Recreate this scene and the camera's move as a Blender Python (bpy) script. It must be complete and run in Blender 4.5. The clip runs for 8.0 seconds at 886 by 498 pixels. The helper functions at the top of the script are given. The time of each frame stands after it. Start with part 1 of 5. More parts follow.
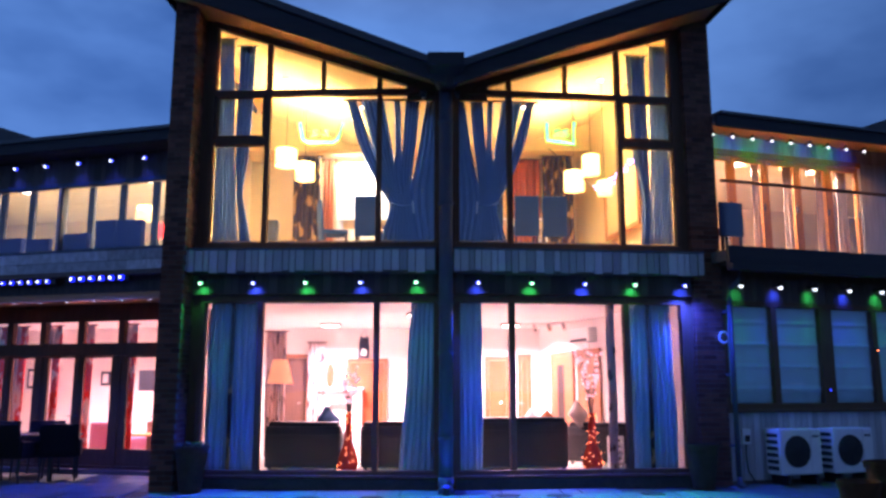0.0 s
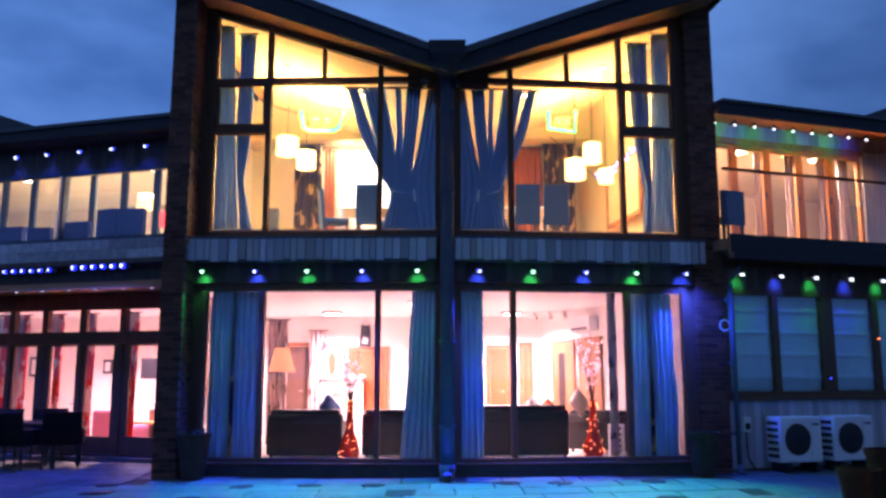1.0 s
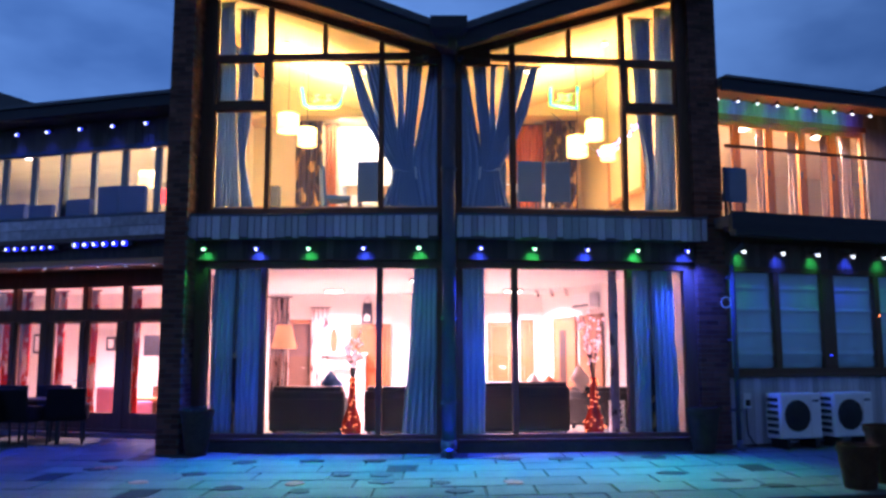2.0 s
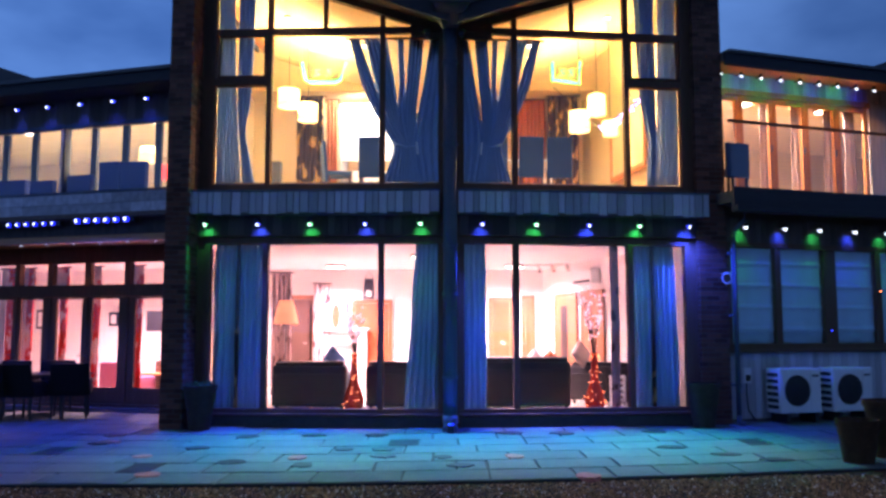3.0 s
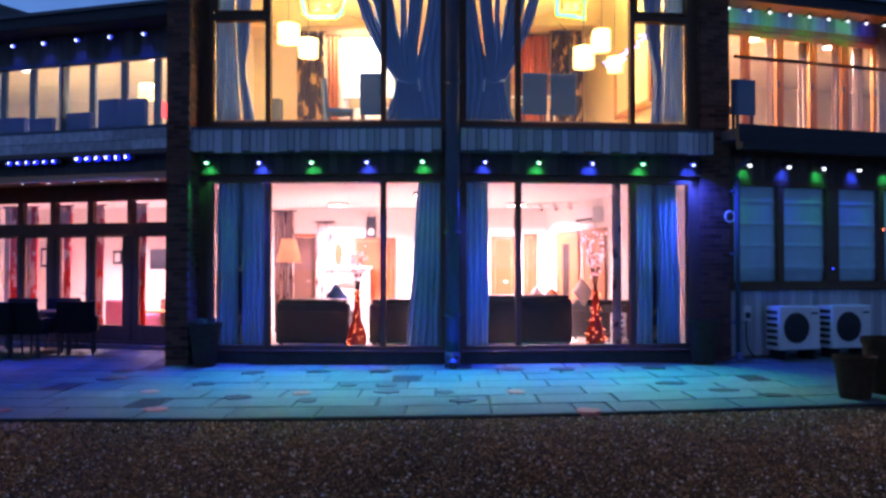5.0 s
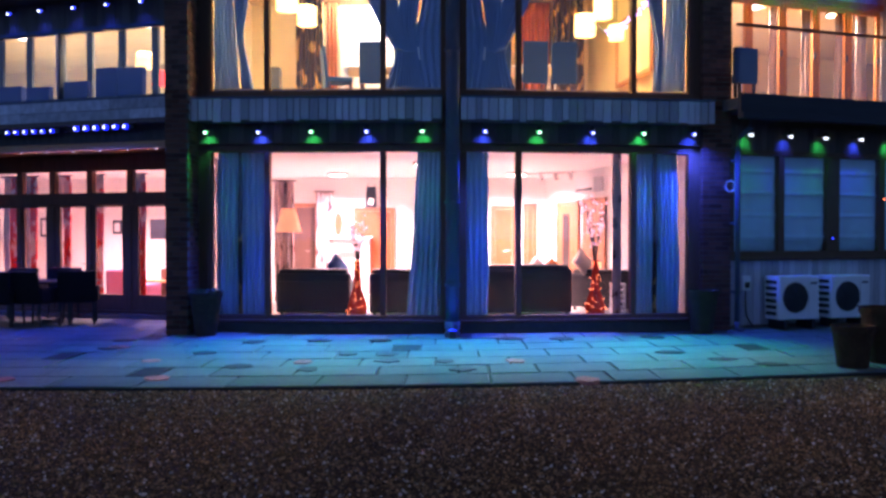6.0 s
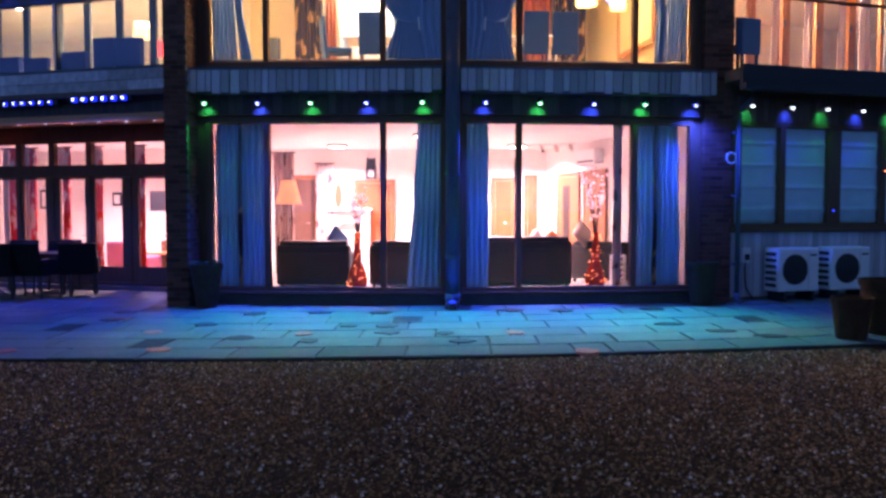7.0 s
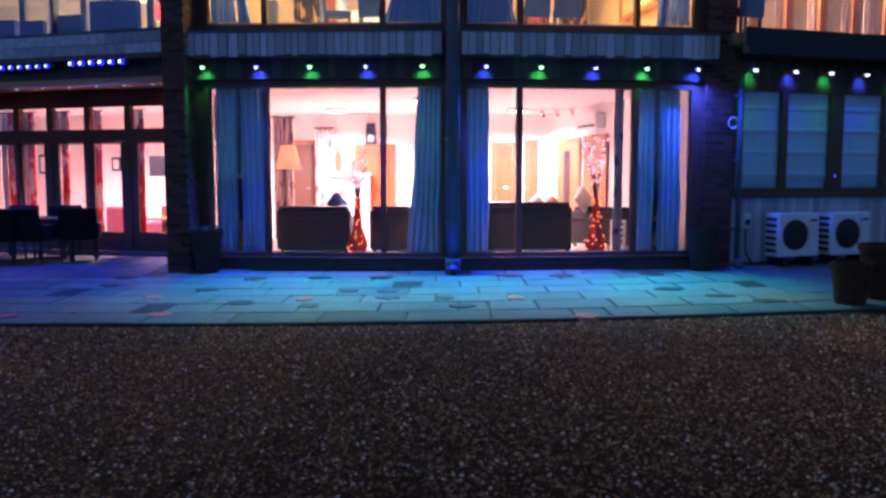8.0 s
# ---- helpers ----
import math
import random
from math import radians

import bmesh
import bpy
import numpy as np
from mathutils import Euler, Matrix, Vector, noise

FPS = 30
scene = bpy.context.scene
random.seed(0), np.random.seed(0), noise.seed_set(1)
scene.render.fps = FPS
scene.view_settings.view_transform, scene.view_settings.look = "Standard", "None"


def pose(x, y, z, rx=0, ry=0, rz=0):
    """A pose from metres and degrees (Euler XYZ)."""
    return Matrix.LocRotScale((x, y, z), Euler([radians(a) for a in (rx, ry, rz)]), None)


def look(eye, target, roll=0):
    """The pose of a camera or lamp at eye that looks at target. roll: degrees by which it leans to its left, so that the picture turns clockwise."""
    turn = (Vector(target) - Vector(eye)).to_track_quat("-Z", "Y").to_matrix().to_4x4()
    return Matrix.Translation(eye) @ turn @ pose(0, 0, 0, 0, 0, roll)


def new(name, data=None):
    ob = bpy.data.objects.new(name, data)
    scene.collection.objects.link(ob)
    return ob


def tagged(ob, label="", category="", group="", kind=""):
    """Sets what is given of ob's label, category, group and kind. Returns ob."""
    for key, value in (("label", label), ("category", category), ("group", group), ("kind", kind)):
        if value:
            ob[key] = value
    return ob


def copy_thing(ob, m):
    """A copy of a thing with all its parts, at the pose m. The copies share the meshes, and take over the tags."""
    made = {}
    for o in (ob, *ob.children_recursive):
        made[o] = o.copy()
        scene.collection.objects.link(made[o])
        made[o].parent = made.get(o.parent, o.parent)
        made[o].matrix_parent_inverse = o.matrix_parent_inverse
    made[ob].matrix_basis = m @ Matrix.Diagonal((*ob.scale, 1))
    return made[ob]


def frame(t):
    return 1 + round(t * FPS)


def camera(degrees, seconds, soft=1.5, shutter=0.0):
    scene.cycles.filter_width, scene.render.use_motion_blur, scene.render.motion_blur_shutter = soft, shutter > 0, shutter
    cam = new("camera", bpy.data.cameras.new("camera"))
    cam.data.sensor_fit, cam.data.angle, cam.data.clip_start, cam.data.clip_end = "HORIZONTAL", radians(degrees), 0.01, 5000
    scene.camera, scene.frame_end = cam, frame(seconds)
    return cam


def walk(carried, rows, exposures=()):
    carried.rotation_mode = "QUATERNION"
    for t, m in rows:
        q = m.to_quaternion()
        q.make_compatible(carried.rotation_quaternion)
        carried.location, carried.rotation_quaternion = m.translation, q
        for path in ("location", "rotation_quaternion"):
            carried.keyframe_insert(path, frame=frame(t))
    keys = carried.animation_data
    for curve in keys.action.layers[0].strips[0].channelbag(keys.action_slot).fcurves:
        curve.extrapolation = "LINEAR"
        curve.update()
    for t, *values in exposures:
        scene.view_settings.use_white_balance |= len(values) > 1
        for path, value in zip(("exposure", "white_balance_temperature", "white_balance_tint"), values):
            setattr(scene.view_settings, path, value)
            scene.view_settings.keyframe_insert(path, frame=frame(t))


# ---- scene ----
cam = camera(57.0, 8.0, soft=2.9)
# A tripod head that tilts down: the eye stays where it is.
EYE = (0.0, 0.0, 1.5)
ROWS = [
    (0.0, 0.0, 9.7), (0.5, 0.035, 9.466), (1.0, 0.088, 8.884), (1.5, 0.145, 8.114),
    (3.0, 0.302, 5.593), (3.5, 0.367, 4.674), (4.0, 0.438, 3.568), (4.5, 0.46, 2.426),
    (6.0, 0.46, -0.852), (6.5, 0.468, -1.751), (7.0, 0.472, -2.818), (7.5, 0.482, -3.858), (8.0, 0.489, -5.258),
]
walk(cam, [(t, pose(*EYE, 90 + pitch, 0, yaw)) for t, yaw, pitch in ROWS])

# ---- dusk sky ----
world = bpy.data.worlds.new("dusk")
scene.world = world
world.use_nodes = True
wn, wl = world.node_tree.nodes, world.node_tree.links
wbg = wn["Background"]
wtc = wn.new("ShaderNodeTexCoord")
wmap = wn.new("ShaderNodeMapping")
wmap.inputs["Scale"].default_value = (1.0, 1.0, 2.2)
wnoise = wn.new("ShaderNodeTexNoise")
wnoise.inputs["Scale"].default_value = 2.3
wnoise.inputs["Detail"].default_value = 5.0
wramp = wn.new("ShaderNodeValToRGB")
wramp.color_ramp.elements[0].position, wramp.color_ramp.elements[1].position = 0.36, 0.70
wramp.color_ramp.elements[0].color = (0.034, 0.095, 0.31, 1)
wramp.color_ramp.elements[1].color = (0.13, 0.28, 0.70, 1)
# after sunset the sky is brightest low down and deep overhead
wsep = wn.new("ShaderNodeSeparateXYZ")
wfade = wn.new("ShaderNodeMapRange")
wfade.inputs["From Min"].default_value, wfade.inputs["From Max"].default_value = 0.38, 0.9
wfade.inputs["To Min"].default_value, wfade.inputs["To Max"].default_value = 1.45, 0.12
wglow = wn.new("ShaderNodeMapRange")
wglow.inputs["From Min"].default_value, wglow.inputs["From Max"].default_value = 0.5, -0.5
wglow.inputs["To Min"].default_value, wglow.inputs["To Max"].default_value = 1.0, 0.95
wmul = wn.new("ShaderNodeMath")
wmul.operation = "MULTIPLY"
wgrey = wn.new("ShaderNodeMapRange")
wgrey.inputs["From Min"].default_value, wgrey.inputs["From Max"].default_value = 0.42, 0.75
wmix = wn.new("ShaderNodeMix")
wmix.data_type = "RGBA"
wmix.inputs[7].default_value = (0.17, 0.15, 0.16, 1)
wl.new(wtc.outputs["Generated"], wsep.inputs[0])
wl.new(wsep.outputs["Y"], wglow.inputs["Value"])
wl.new(wsep.outputs["Z"], wgrey.inputs["Value"])
wl.new(wgrey.outputs["Result"], wmix.inputs["Factor"])
wl.new(wsep.outputs["Z"], wfade.inputs["Value"])
wl.new(wtc.outputs["Generated"], wmap.inputs["Vector"])
wl.new(wmap.outputs["Vector"], wnoise.inputs["Vector"])
wl.new(wnoise.outputs["Fac"], wramp.inputs["Fac"])
wl.new(wramp.outputs["Color"], wmix.inputs[6])
wl.new(wmix.outputs[2], wbg.inputs["Color"])
wl.new(wfade.outputs["Result"], wmul.inputs[0])
wl.new(wglow.outputs["Result"], wmul.inputs[1])
wside = wn.new("ShaderNodeMapRange")
wside.inputs["From Min"].default_value, wside.inputs["From Max"].default_value = -0.1, 0.5
wside.inputs["To Min"].default_value, wside.inputs["To Max"].default_value = 1.0, 0.66
wmul2 = wn.new("ShaderNodeMath")
wmul2.operation = "MULTIPLY"
wl.new(wsep.outputs["X"], wside.inputs["Value"])
wl.new(wmul.outputs[0], wmul2.inputs[0])
wl.new(wside.outputs["Result"], wmul2.inputs[1])
wl.new(wmul2.outputs[0], wbg.inputs["Strength"])

# ---- plan: facets of the crescent-shaped house, each with x along it, y into it ----
BAY_L = pose(0.07, 12.75, 0, 0, 0, -2.0)
BAY_R = pose(0.07, 12.75, 0, 0, 0, 6.7)
WING_L = pose(-4.4, 13.4, 0, 0, 0, -16.0)
WING_R = pose(4.75, 13.1, 0, 0, 0, 18.0)
HOME = pose(0, 0, 0)


# ---- materials ----
def mat(name, color, rough=0.6, metal=0.0, grain=0.0, scale=8.0, bump=0.0, stretch=(1, 1, 1), vary=0.0, spread=0.0, spec=0.5, stain=None):
    """Two scales of noise on the colour, bump from the finer one; vary: by object; spread: by loose piece."""
    m = bpy.data.materials.new(name)
    m.use_nodes = True
    n, l = m.node_tree.nodes, m.node_tree.links
    b = n["Principled BSDF"]
    b.inputs["Roughness"].default_value = rough
    b.inputs["Metallic"].default_value = metal
    b.inputs["Specular IOR Level"].default_value = spec
    b.inputs["Base Color"].default_value = (*color, 1)
    if grain or bump or vary or spread:
        tc = n.new("ShaderNodeTexCoord")
        mp = n.new("ShaderNodeMapping")
        mp.inputs["Scale"].default_value = stretch
        l.new(tc.outputs["Object"], mp.inputs["Vector"])
        big, small = n.new("ShaderNodeTexNoise"), n.new("ShaderNodeTexNoise")
        for node, s, det in ((big, scale, 3.0), (small, scale * 7.0, 4.0)):
            node.inputs["Scale"].default_value, node.inputs["Detail"].default_value = s, det
            l.new(mp.outputs["Vector"], node.inputs["Vector"])
        add = n.new("ShaderNodeMath")
        add.operation = "ADD"
        l.new(big.outputs["Fac"], add.inputs[0])
        l.new(small.outputs["Fac"], add.inputs[1])
        span = n.new("ShaderNodeMapRange")
        span.inputs["From Min"].default_value, span.inputs["From Max"].default_value = 0.6, 1.4
        span.inputs["To Min"].default_value, span.inputs["To Max"].default_value = 1 - grain, 1 + grain
        l.new(add.outputs[0], span.inputs["Value"])
        val = span.outputs["Result"]
        if vary or spread:
            if vary:
                src = n.new("ShaderNodeObjectInfo").outputs["Random"]
            else:
                src = n.new("ShaderNodeNewGeometry").outputs["Random Per Island"]
            k = vary or spread
            rg = n.new("ShaderNodeMapRange")
            rg.inputs["To Min"].default_value, rg.inputs["To Max"].default_value = 1 - k, 1 + k
            l.new(src, rg.inputs["Value"])
            mul = n.new("ShaderNodeMath")
            mul.operation = "MULTIPLY"
            l.new(val, mul.inputs[0])
            l.new(rg.outputs["Result"], mul.inputs[1])
            val = mul.outputs[0]
        tint = n.new("ShaderNodeVectorMath")
        tint.operation = "SCALE"
        tint.inputs[0].default_value = color
        l.new(val, tint.inputs["Scale"])
        l.new(tint.outputs[0], b.inputs["Base Color"])
        if stain:
            blot, edge, blend = n.new("ShaderNodeTexNoise"), n.new("ShaderNodeMapRange"), n.new("ShaderNodeMix")
            blot.inputs["Scale"].default_value, blot.inputs["Detail"].default_value = stain[0], 3.0
            l.new(mp.outputs["Vector"], blot.inputs["Vector"])
            edge.inputs["From Min"].default_value, edge.inputs["From Max"].default_value = stain[1], stain[1] + 0.05
            l.new(blot.outputs["Fac"], edge.inputs["Value"])
            blend.data_type = "RGBA"
            l.new(edge.outputs["Result"], blend.inputs["Factor"])
            l.new(tint.outputs[0], blend.inputs[6])
            blend.inputs[7].default_value = (*stain[2], 1)
            l.new(blend.outputs[2], b.inputs["Base Color"])
        if bump:
            bp = n.new("ShaderNodeBump")
            bp.inputs["Strength"].default_value, bp.inputs["Distance"].default_value = bump, 0.01
            l.new(small.outputs["Fac"], bp.inputs["Height"])
            l.new(bp.outputs["Normal"], b.inputs["Normal"])
    return m


def glow(name, color, power):
    m = bpy.data.materials.new(name)
    m.use_nodes = True
    b = m.node_tree.nodes["Principled BSDF"]
    b.inputs["Base Color"].default_value = (*color, 1)
    b.inputs["Emission Color"].default_value = (*color, 1)
    b.inputs["Emission Strength"].default_value = power
    return m


def glass(name, tint=(1, 1, 1), gloss=1.0):
    m = bpy.data.materials.new(name)
    m.use_nodes = True
    n, l = m.node_tree.nodes, m.node_tree.links
    n.remove(n["Principled BSDF"])
    tr, gl, mix, lw, pw, sp = (n.new(k) for k in ("ShaderNodeBsdfTransparent", "ShaderNodeBsdfGlossy", "ShaderNodeMixShader", "ShaderNodeLayerWeight", "ShaderNodeMath", "ShaderNodeMapRange"))
    tr.inputs["Color"].default_value = (*tint, 1)
    gl.inputs["Roughness"].default_value = 0.02
    lw.inputs["Blend"].default_value = 0.5
    pw.operation = "POWER"
    pw.inputs[1].default_value = 4.0
    sp.inputs["To Min"].default_value, sp.inputs["To Max"].default_value = 0.055 * gloss, 0.6 * gloss
    l.new(lw.outputs["Facing"], pw.inputs[0])
    l.new(pw.outputs[0], sp.inputs["Value"])
    l.new(sp.outputs["Result"], mix.inputs[0])
    l.new(tr.outputs[0], mix.inputs[1])
    l.new(gl.outputs[0], mix.inputs[2])
    l.new(mix.outputs[0], n["Material Output"].inputs["Surface"])
    return m


def cloth(name, color, sheer=0.0, grain=0.15, pattern=None, pscale=4.0, pfill=0.5):
    """Woven fabric that lets some light through; pattern: a second colour in leafy blots."""
    m = mat(name, color, rough=0.9, grain=grain, scale=5, bump=0.1, stretch=(1, 1, 0.3))
    n, l = m.node_tree.nodes, m.node_tree.links
    b = n["Principled BSDF"]
    col = b.inputs["Base Color"].links[0].from_socket
    if pattern:
        tc, vo, nz, rp, mx = (n.new(k) for k in ("ShaderNodeTexCoord", "ShaderNodeMapping", "ShaderNodeTexNoise", "ShaderNodeValToRGB", "ShaderNodeMix"))
        vo.inputs["Scale"].default_value = (1.6, 1.6, 0.8)
        nz.inputs["Scale"].default_value, nz.inputs["Detail"].default_value = pscale, 3.0
        l.new(tc.outputs["Object"], vo.inputs["Vector"])
        l.new(vo.outputs["Vector"], nz.inputs["Vector"])
        rp.color_ramp.elements[0].position, rp.color_ramp.elements[1].position = pfill, pfill + 0.05
        l.new(nz.outputs["Fac"], rp.inputs["Fac"])
        mx.data_type = "RGBA"
        l.new(rp.outputs["Color"], mx.inputs["Factor"])
        l.new(col, mx.inputs[6])
        mx.inputs[7].default_value = (*pattern, 1)
        col = mx.outputs[2]
        l.new(col, b.inputs["Base Color"])
    if sheer:
        tl, ms = n.new("ShaderNodeBsdfTranslucent"), n.new("ShaderNodeMixShader")
        ms.inputs[0].default_value = sheer
        l.new(col, tl.inputs["Color"])
        l.new(b.outputs[0], ms.inputs[1])
        l.new(tl.outputs[0], ms.inputs[2])
        l.new(ms.outputs[0], n["Material Output"].inputs["Surface"])
    return m


BRICK = mat("brick", (0.13, 0.06, 0.042), 0.9, spec=0.15, grain=0.35, scale=9, bump=0.6, vary=0.45)
BRICK_FAR = mat("brick joined", (0.13, 0.06, 0.042), 0.85, grain=0.35, scale=9, bump=0.6, spread=0.45)
MORTAR = mat("mortar", (0.10, 0.09, 0.082), 0.95, grain=0.25, scale=14, bump=0.4)
FRAME = mat("dark stained timber frame", (0.12, 0.066, 0.042), 0.55, spec=0.15, grain=0.25, scale=3, bump=0.1, stretch=(6, 6, 0.6))
OAK = mat("golden oak joinery", (0.46, 0.20, 0.065), 0.45, grain=0.3, scale=3, bump=0.1, stretch=(7, 7, 0.6))
BOARD = mat("weathered grey boards", (0.48, 0.48, 0.52), 0.75, grain=0.45, scale=3, bump=0.5, stretch=(7, 7, 0.5), vary=0.32)
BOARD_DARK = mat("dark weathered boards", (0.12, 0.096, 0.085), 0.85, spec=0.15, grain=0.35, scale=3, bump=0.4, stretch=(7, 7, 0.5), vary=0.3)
SLATE = mat("dark roof sheet", (0.045, 0.05, 0.06), 0.45, grain=0.2, scale=3, bump=0.1)
FASCIA = mat("dark painted fascia", (0.04, 0.042, 0.05), 0.6, spec=0.2, grain=0.2, scale=2, bump=0.1, stretch=(0.3, 3, 3))
SOFFIT = mat("varnished timber soffit", (0.48, 0.21, 0.075), 0.5, grain=0.3, scale=3, bump=0.1, stretch=(0.4, 8, 8))
PIPE = mat("grey painted downpipe", (0.08, 0.095, 0.13), 0.5, spec=0.2, grain=0.12, scale=4, bump=0.05)
PLASTER = mat("white plaster", (0.80, 0.76, 0.72), 0.85, grain=0.04, scale=2, bump=0.03)
CREAM = mat("warm cream plaster", (0.78, 0.63, 0.36), 0.85, grain=0.05, scale=2, bump=0.03)
FLOORING = mat("timber floor", (0.30, 0.18, 0.09), 0.4, grain=0.3, scale=2, bump=0.05, stretch=(1, 8, 1))
CARPET = mat("beige carpet", (0.45, 0.36, 0.28), 0.95, grain=0.2, scale=30, bump=0.3)
GLASS = glass("window glass")
CONCRETE = mat("grey screed", (0.10, 0.095, 0.09), 0.9, spec=0.15, grain=0.2, scale=3, bump=0.2)


# ---- building blocks ----
def box(bm, x0, x1, y0, y1, z0, z1, bevel=0.0):
    vs = [bm.verts.new((x, y, z)) for x in (x0, x1) for y in (y0, y1) for z in (z0, z1)]
    fs = [bm.faces.new([vs[i] for i in f]) for f in ((0, 1, 3, 2), (4, 6, 7, 5), (0, 4, 5, 1), (2, 3, 7, 6), (0, 2, 6, 4), (1, 5, 7, 3))]
    if bevel:
        bmesh.ops.bevel(bm, geom=list({e for f in fs for e in f.edges}), offset=bevel, segments=2, affect="EDGES", profile=0.6)
    return bm


def cube(x0, x1, y0, y1, z0, z1, bevel=0.0):
    return box(bmesh.new(), x0, x1, y0, y1, z0, z1, bevel)


def prism(points, y0, y1):
    """An outline in x and z, from y0 to y1."""
    bm = bmesh.new()
    a = [bm.verts.new((x, y0, z)) for x, z in points]
    b = [bm.verts.new((x, y1, z)) for x, z in points]
    bm.faces.new(a)
    bm.faces.new(b[::-1])
    for i in range(len(points)):
        j = (i + 1) % len(points)
        bm.faces.new((a[j], a[i], b[i], b[j]))
    bmesh.ops.recalc_face_normals(bm, faces=bm.faces)
    return bm


def slab(points, z0, z1):
    """An outline in plan, from z0 to z1."""
    bm = prism([(x, y) for x, y in points], 0, 1)
    for v in bm.verts:
        x, y, z = v.co
        v.co = (x, z, z0 + (z1 - z0) * y)
    bmesh.ops.recalc_face_normals(bm, faces=bm.faces)
    return bm


def lathe(profile, sides=24, cx=0.0, cy=0.0, bm=None):
    """A turned shape: (radius, height) from the bottom to the top."""
    bm = bm or bmesh.new()
    rings = [[bm.verts.new((cx + r * math.cos(2 * math.pi * i / sides), cy + r * math.sin(2 * math.pi * i / sides), z)) for i in range(sides)] for r, z in profile]
    for a, b in zip(rings, rings[1:]):
        for i in range(sides):
            j = (i + 1) % sides
            bm.faces.new((a[i], a[j], b[j], b[i]))
    bm.faces.new(rings[0][::-1])
    bm.faces.new(rings[-1])
    return bm


def rod(path, radius, sides=8, bm=None, taper=1.0):
    """A round bar along a list of points."""
    bm = bm or bmesh.new()
    pts = [Vector(p) for p in path]
    rings = []
    for i, p in enumerate(pts):
        d = (pts[min(i + 1, len(pts) - 1)] - pts[max(i - 1, 0)]).normalized()
        side = d.cross(Vector((0, 0, 1)) if abs(d.z) < 0.9 else Vector((1, 0, 0))).normalized()
        up = side.cross(d)
        r = radius * (1 + (taper - 1) * i / max(1, len(pts) - 1))
        rings.append([bm.verts.new(p + r * (math.cos(2 * math.pi * k / sides) * side + math.sin(2 * math.pi * k / sides) * up)) for k in range(sides)])
    for a, b in zip(rings, rings[1:]):
        for k in range(sides):
            j = (k + 1) % sides
            bm.faces.new((a[k], a[j], b[j], b[k]))
    bm.faces.new(rings[0][::-1])
    bm.faces.new(rings[-1])
    bmesh.ops.recalc_face_normals(bm, faces=bm.faces)
    return bm


def ball(radius, at=(0, 0, 0), seg=12, squash=1.0):
    bm = bmesh.new()
    bmesh.ops.create_uvsphere(bm, u_segments=seg, v_segments=max(6, seg // 2), radius=radius)
    for v in bm.verts:
        v.co = Vector((v.co.x, v.co.y, v.co.z * squash)) + Vector(at)
    return bm


def part(name, bm, material, parent=None, label="", smooth=False):
    me = bpy.data.meshes.new(name)
    bmesh.ops.recalc_face_normals(bm, faces=bm.faces)
    bm.to_mesh(me)
    bm.free()
    me.materials.append(material)
    if smooth:
        for p in me.polygons:
            p.use_smooth = True
    ob = new(name, me)
    ob.parent = parent
    return tagged(ob, label)


def thing(name, place, label, category, group="", kind=""):
    ob = new(name)
    ob.matrix_basis = place
    return tagged(ob, label, category, group, kind)


def setting(name, place, bm, material, label, category):
    ob = part(name, bm, material)
    ob.matrix_basis = place
    return tagged(ob, label, category, kind="structure")


def piece(name, mesh, parent, at, size):
    """One of many alike pieces: a shared unit mesh, moved and sized."""
    ob = new(name, mesh)
    ob.parent = parent
    ob.location, ob.scale = at, size
    return ob


def unit_mesh(name, material, bevel=0.0):
    bm = cube(0, 1, 0, 1, 0, 1, bevel)
    me = bpy.data.meshes.new(name)
    bmesh.ops.recalc_face_normals(bm, faces=bm.faces)
    bm.to_mesh(me)
    bm.free()
    me.materials.append(material)
    return me


def lamp(name, kind, place, power, color, size=0.1, spot=None, blend=0.6, shape=None, spread=180):
    li = bpy.data.lights.new(name, kind)
    li.energy, li.color = power, color
    if kind == "AREA":
        li.shape = "RECTANGLE" if shape else "DISK"
        li.size = size
        if shape:
            li.size, li.size_y = shape
    else:
        li.shadow_soft_size = size
    if kind == "AREA":
        li.spread = radians(spread)
    if spot:
        li.spot_size, li.spot_blend = radians(spot), blend
    ob = new(name, li)
    ob.matrix_basis = place
    return ob


BRICK_UNIT = unit_mesh("brick", BRICK, 0.06)
BOARD_UNIT = unit_mesh("board", BOARD, 0.04)
BOARD_DARK_UNIT = unit_mesh("board", BOARD_DARK, 0.04)

# ---- ground ----
GRAVEL = mat("dark gravel bed", (0.05, 0.03, 0.019), 0.95, spec=0.1, grain=0.6, scale=14, bump=1.0)
setting("ground", HOME, slab([(-400, -400), (400, -400), (400, 400), (-400, 400)], -0.3, -0.035), GRAVEL, "dark brown gravel drive in front of the house", "gravel")

# ---- bay: window walls on two storeys ----


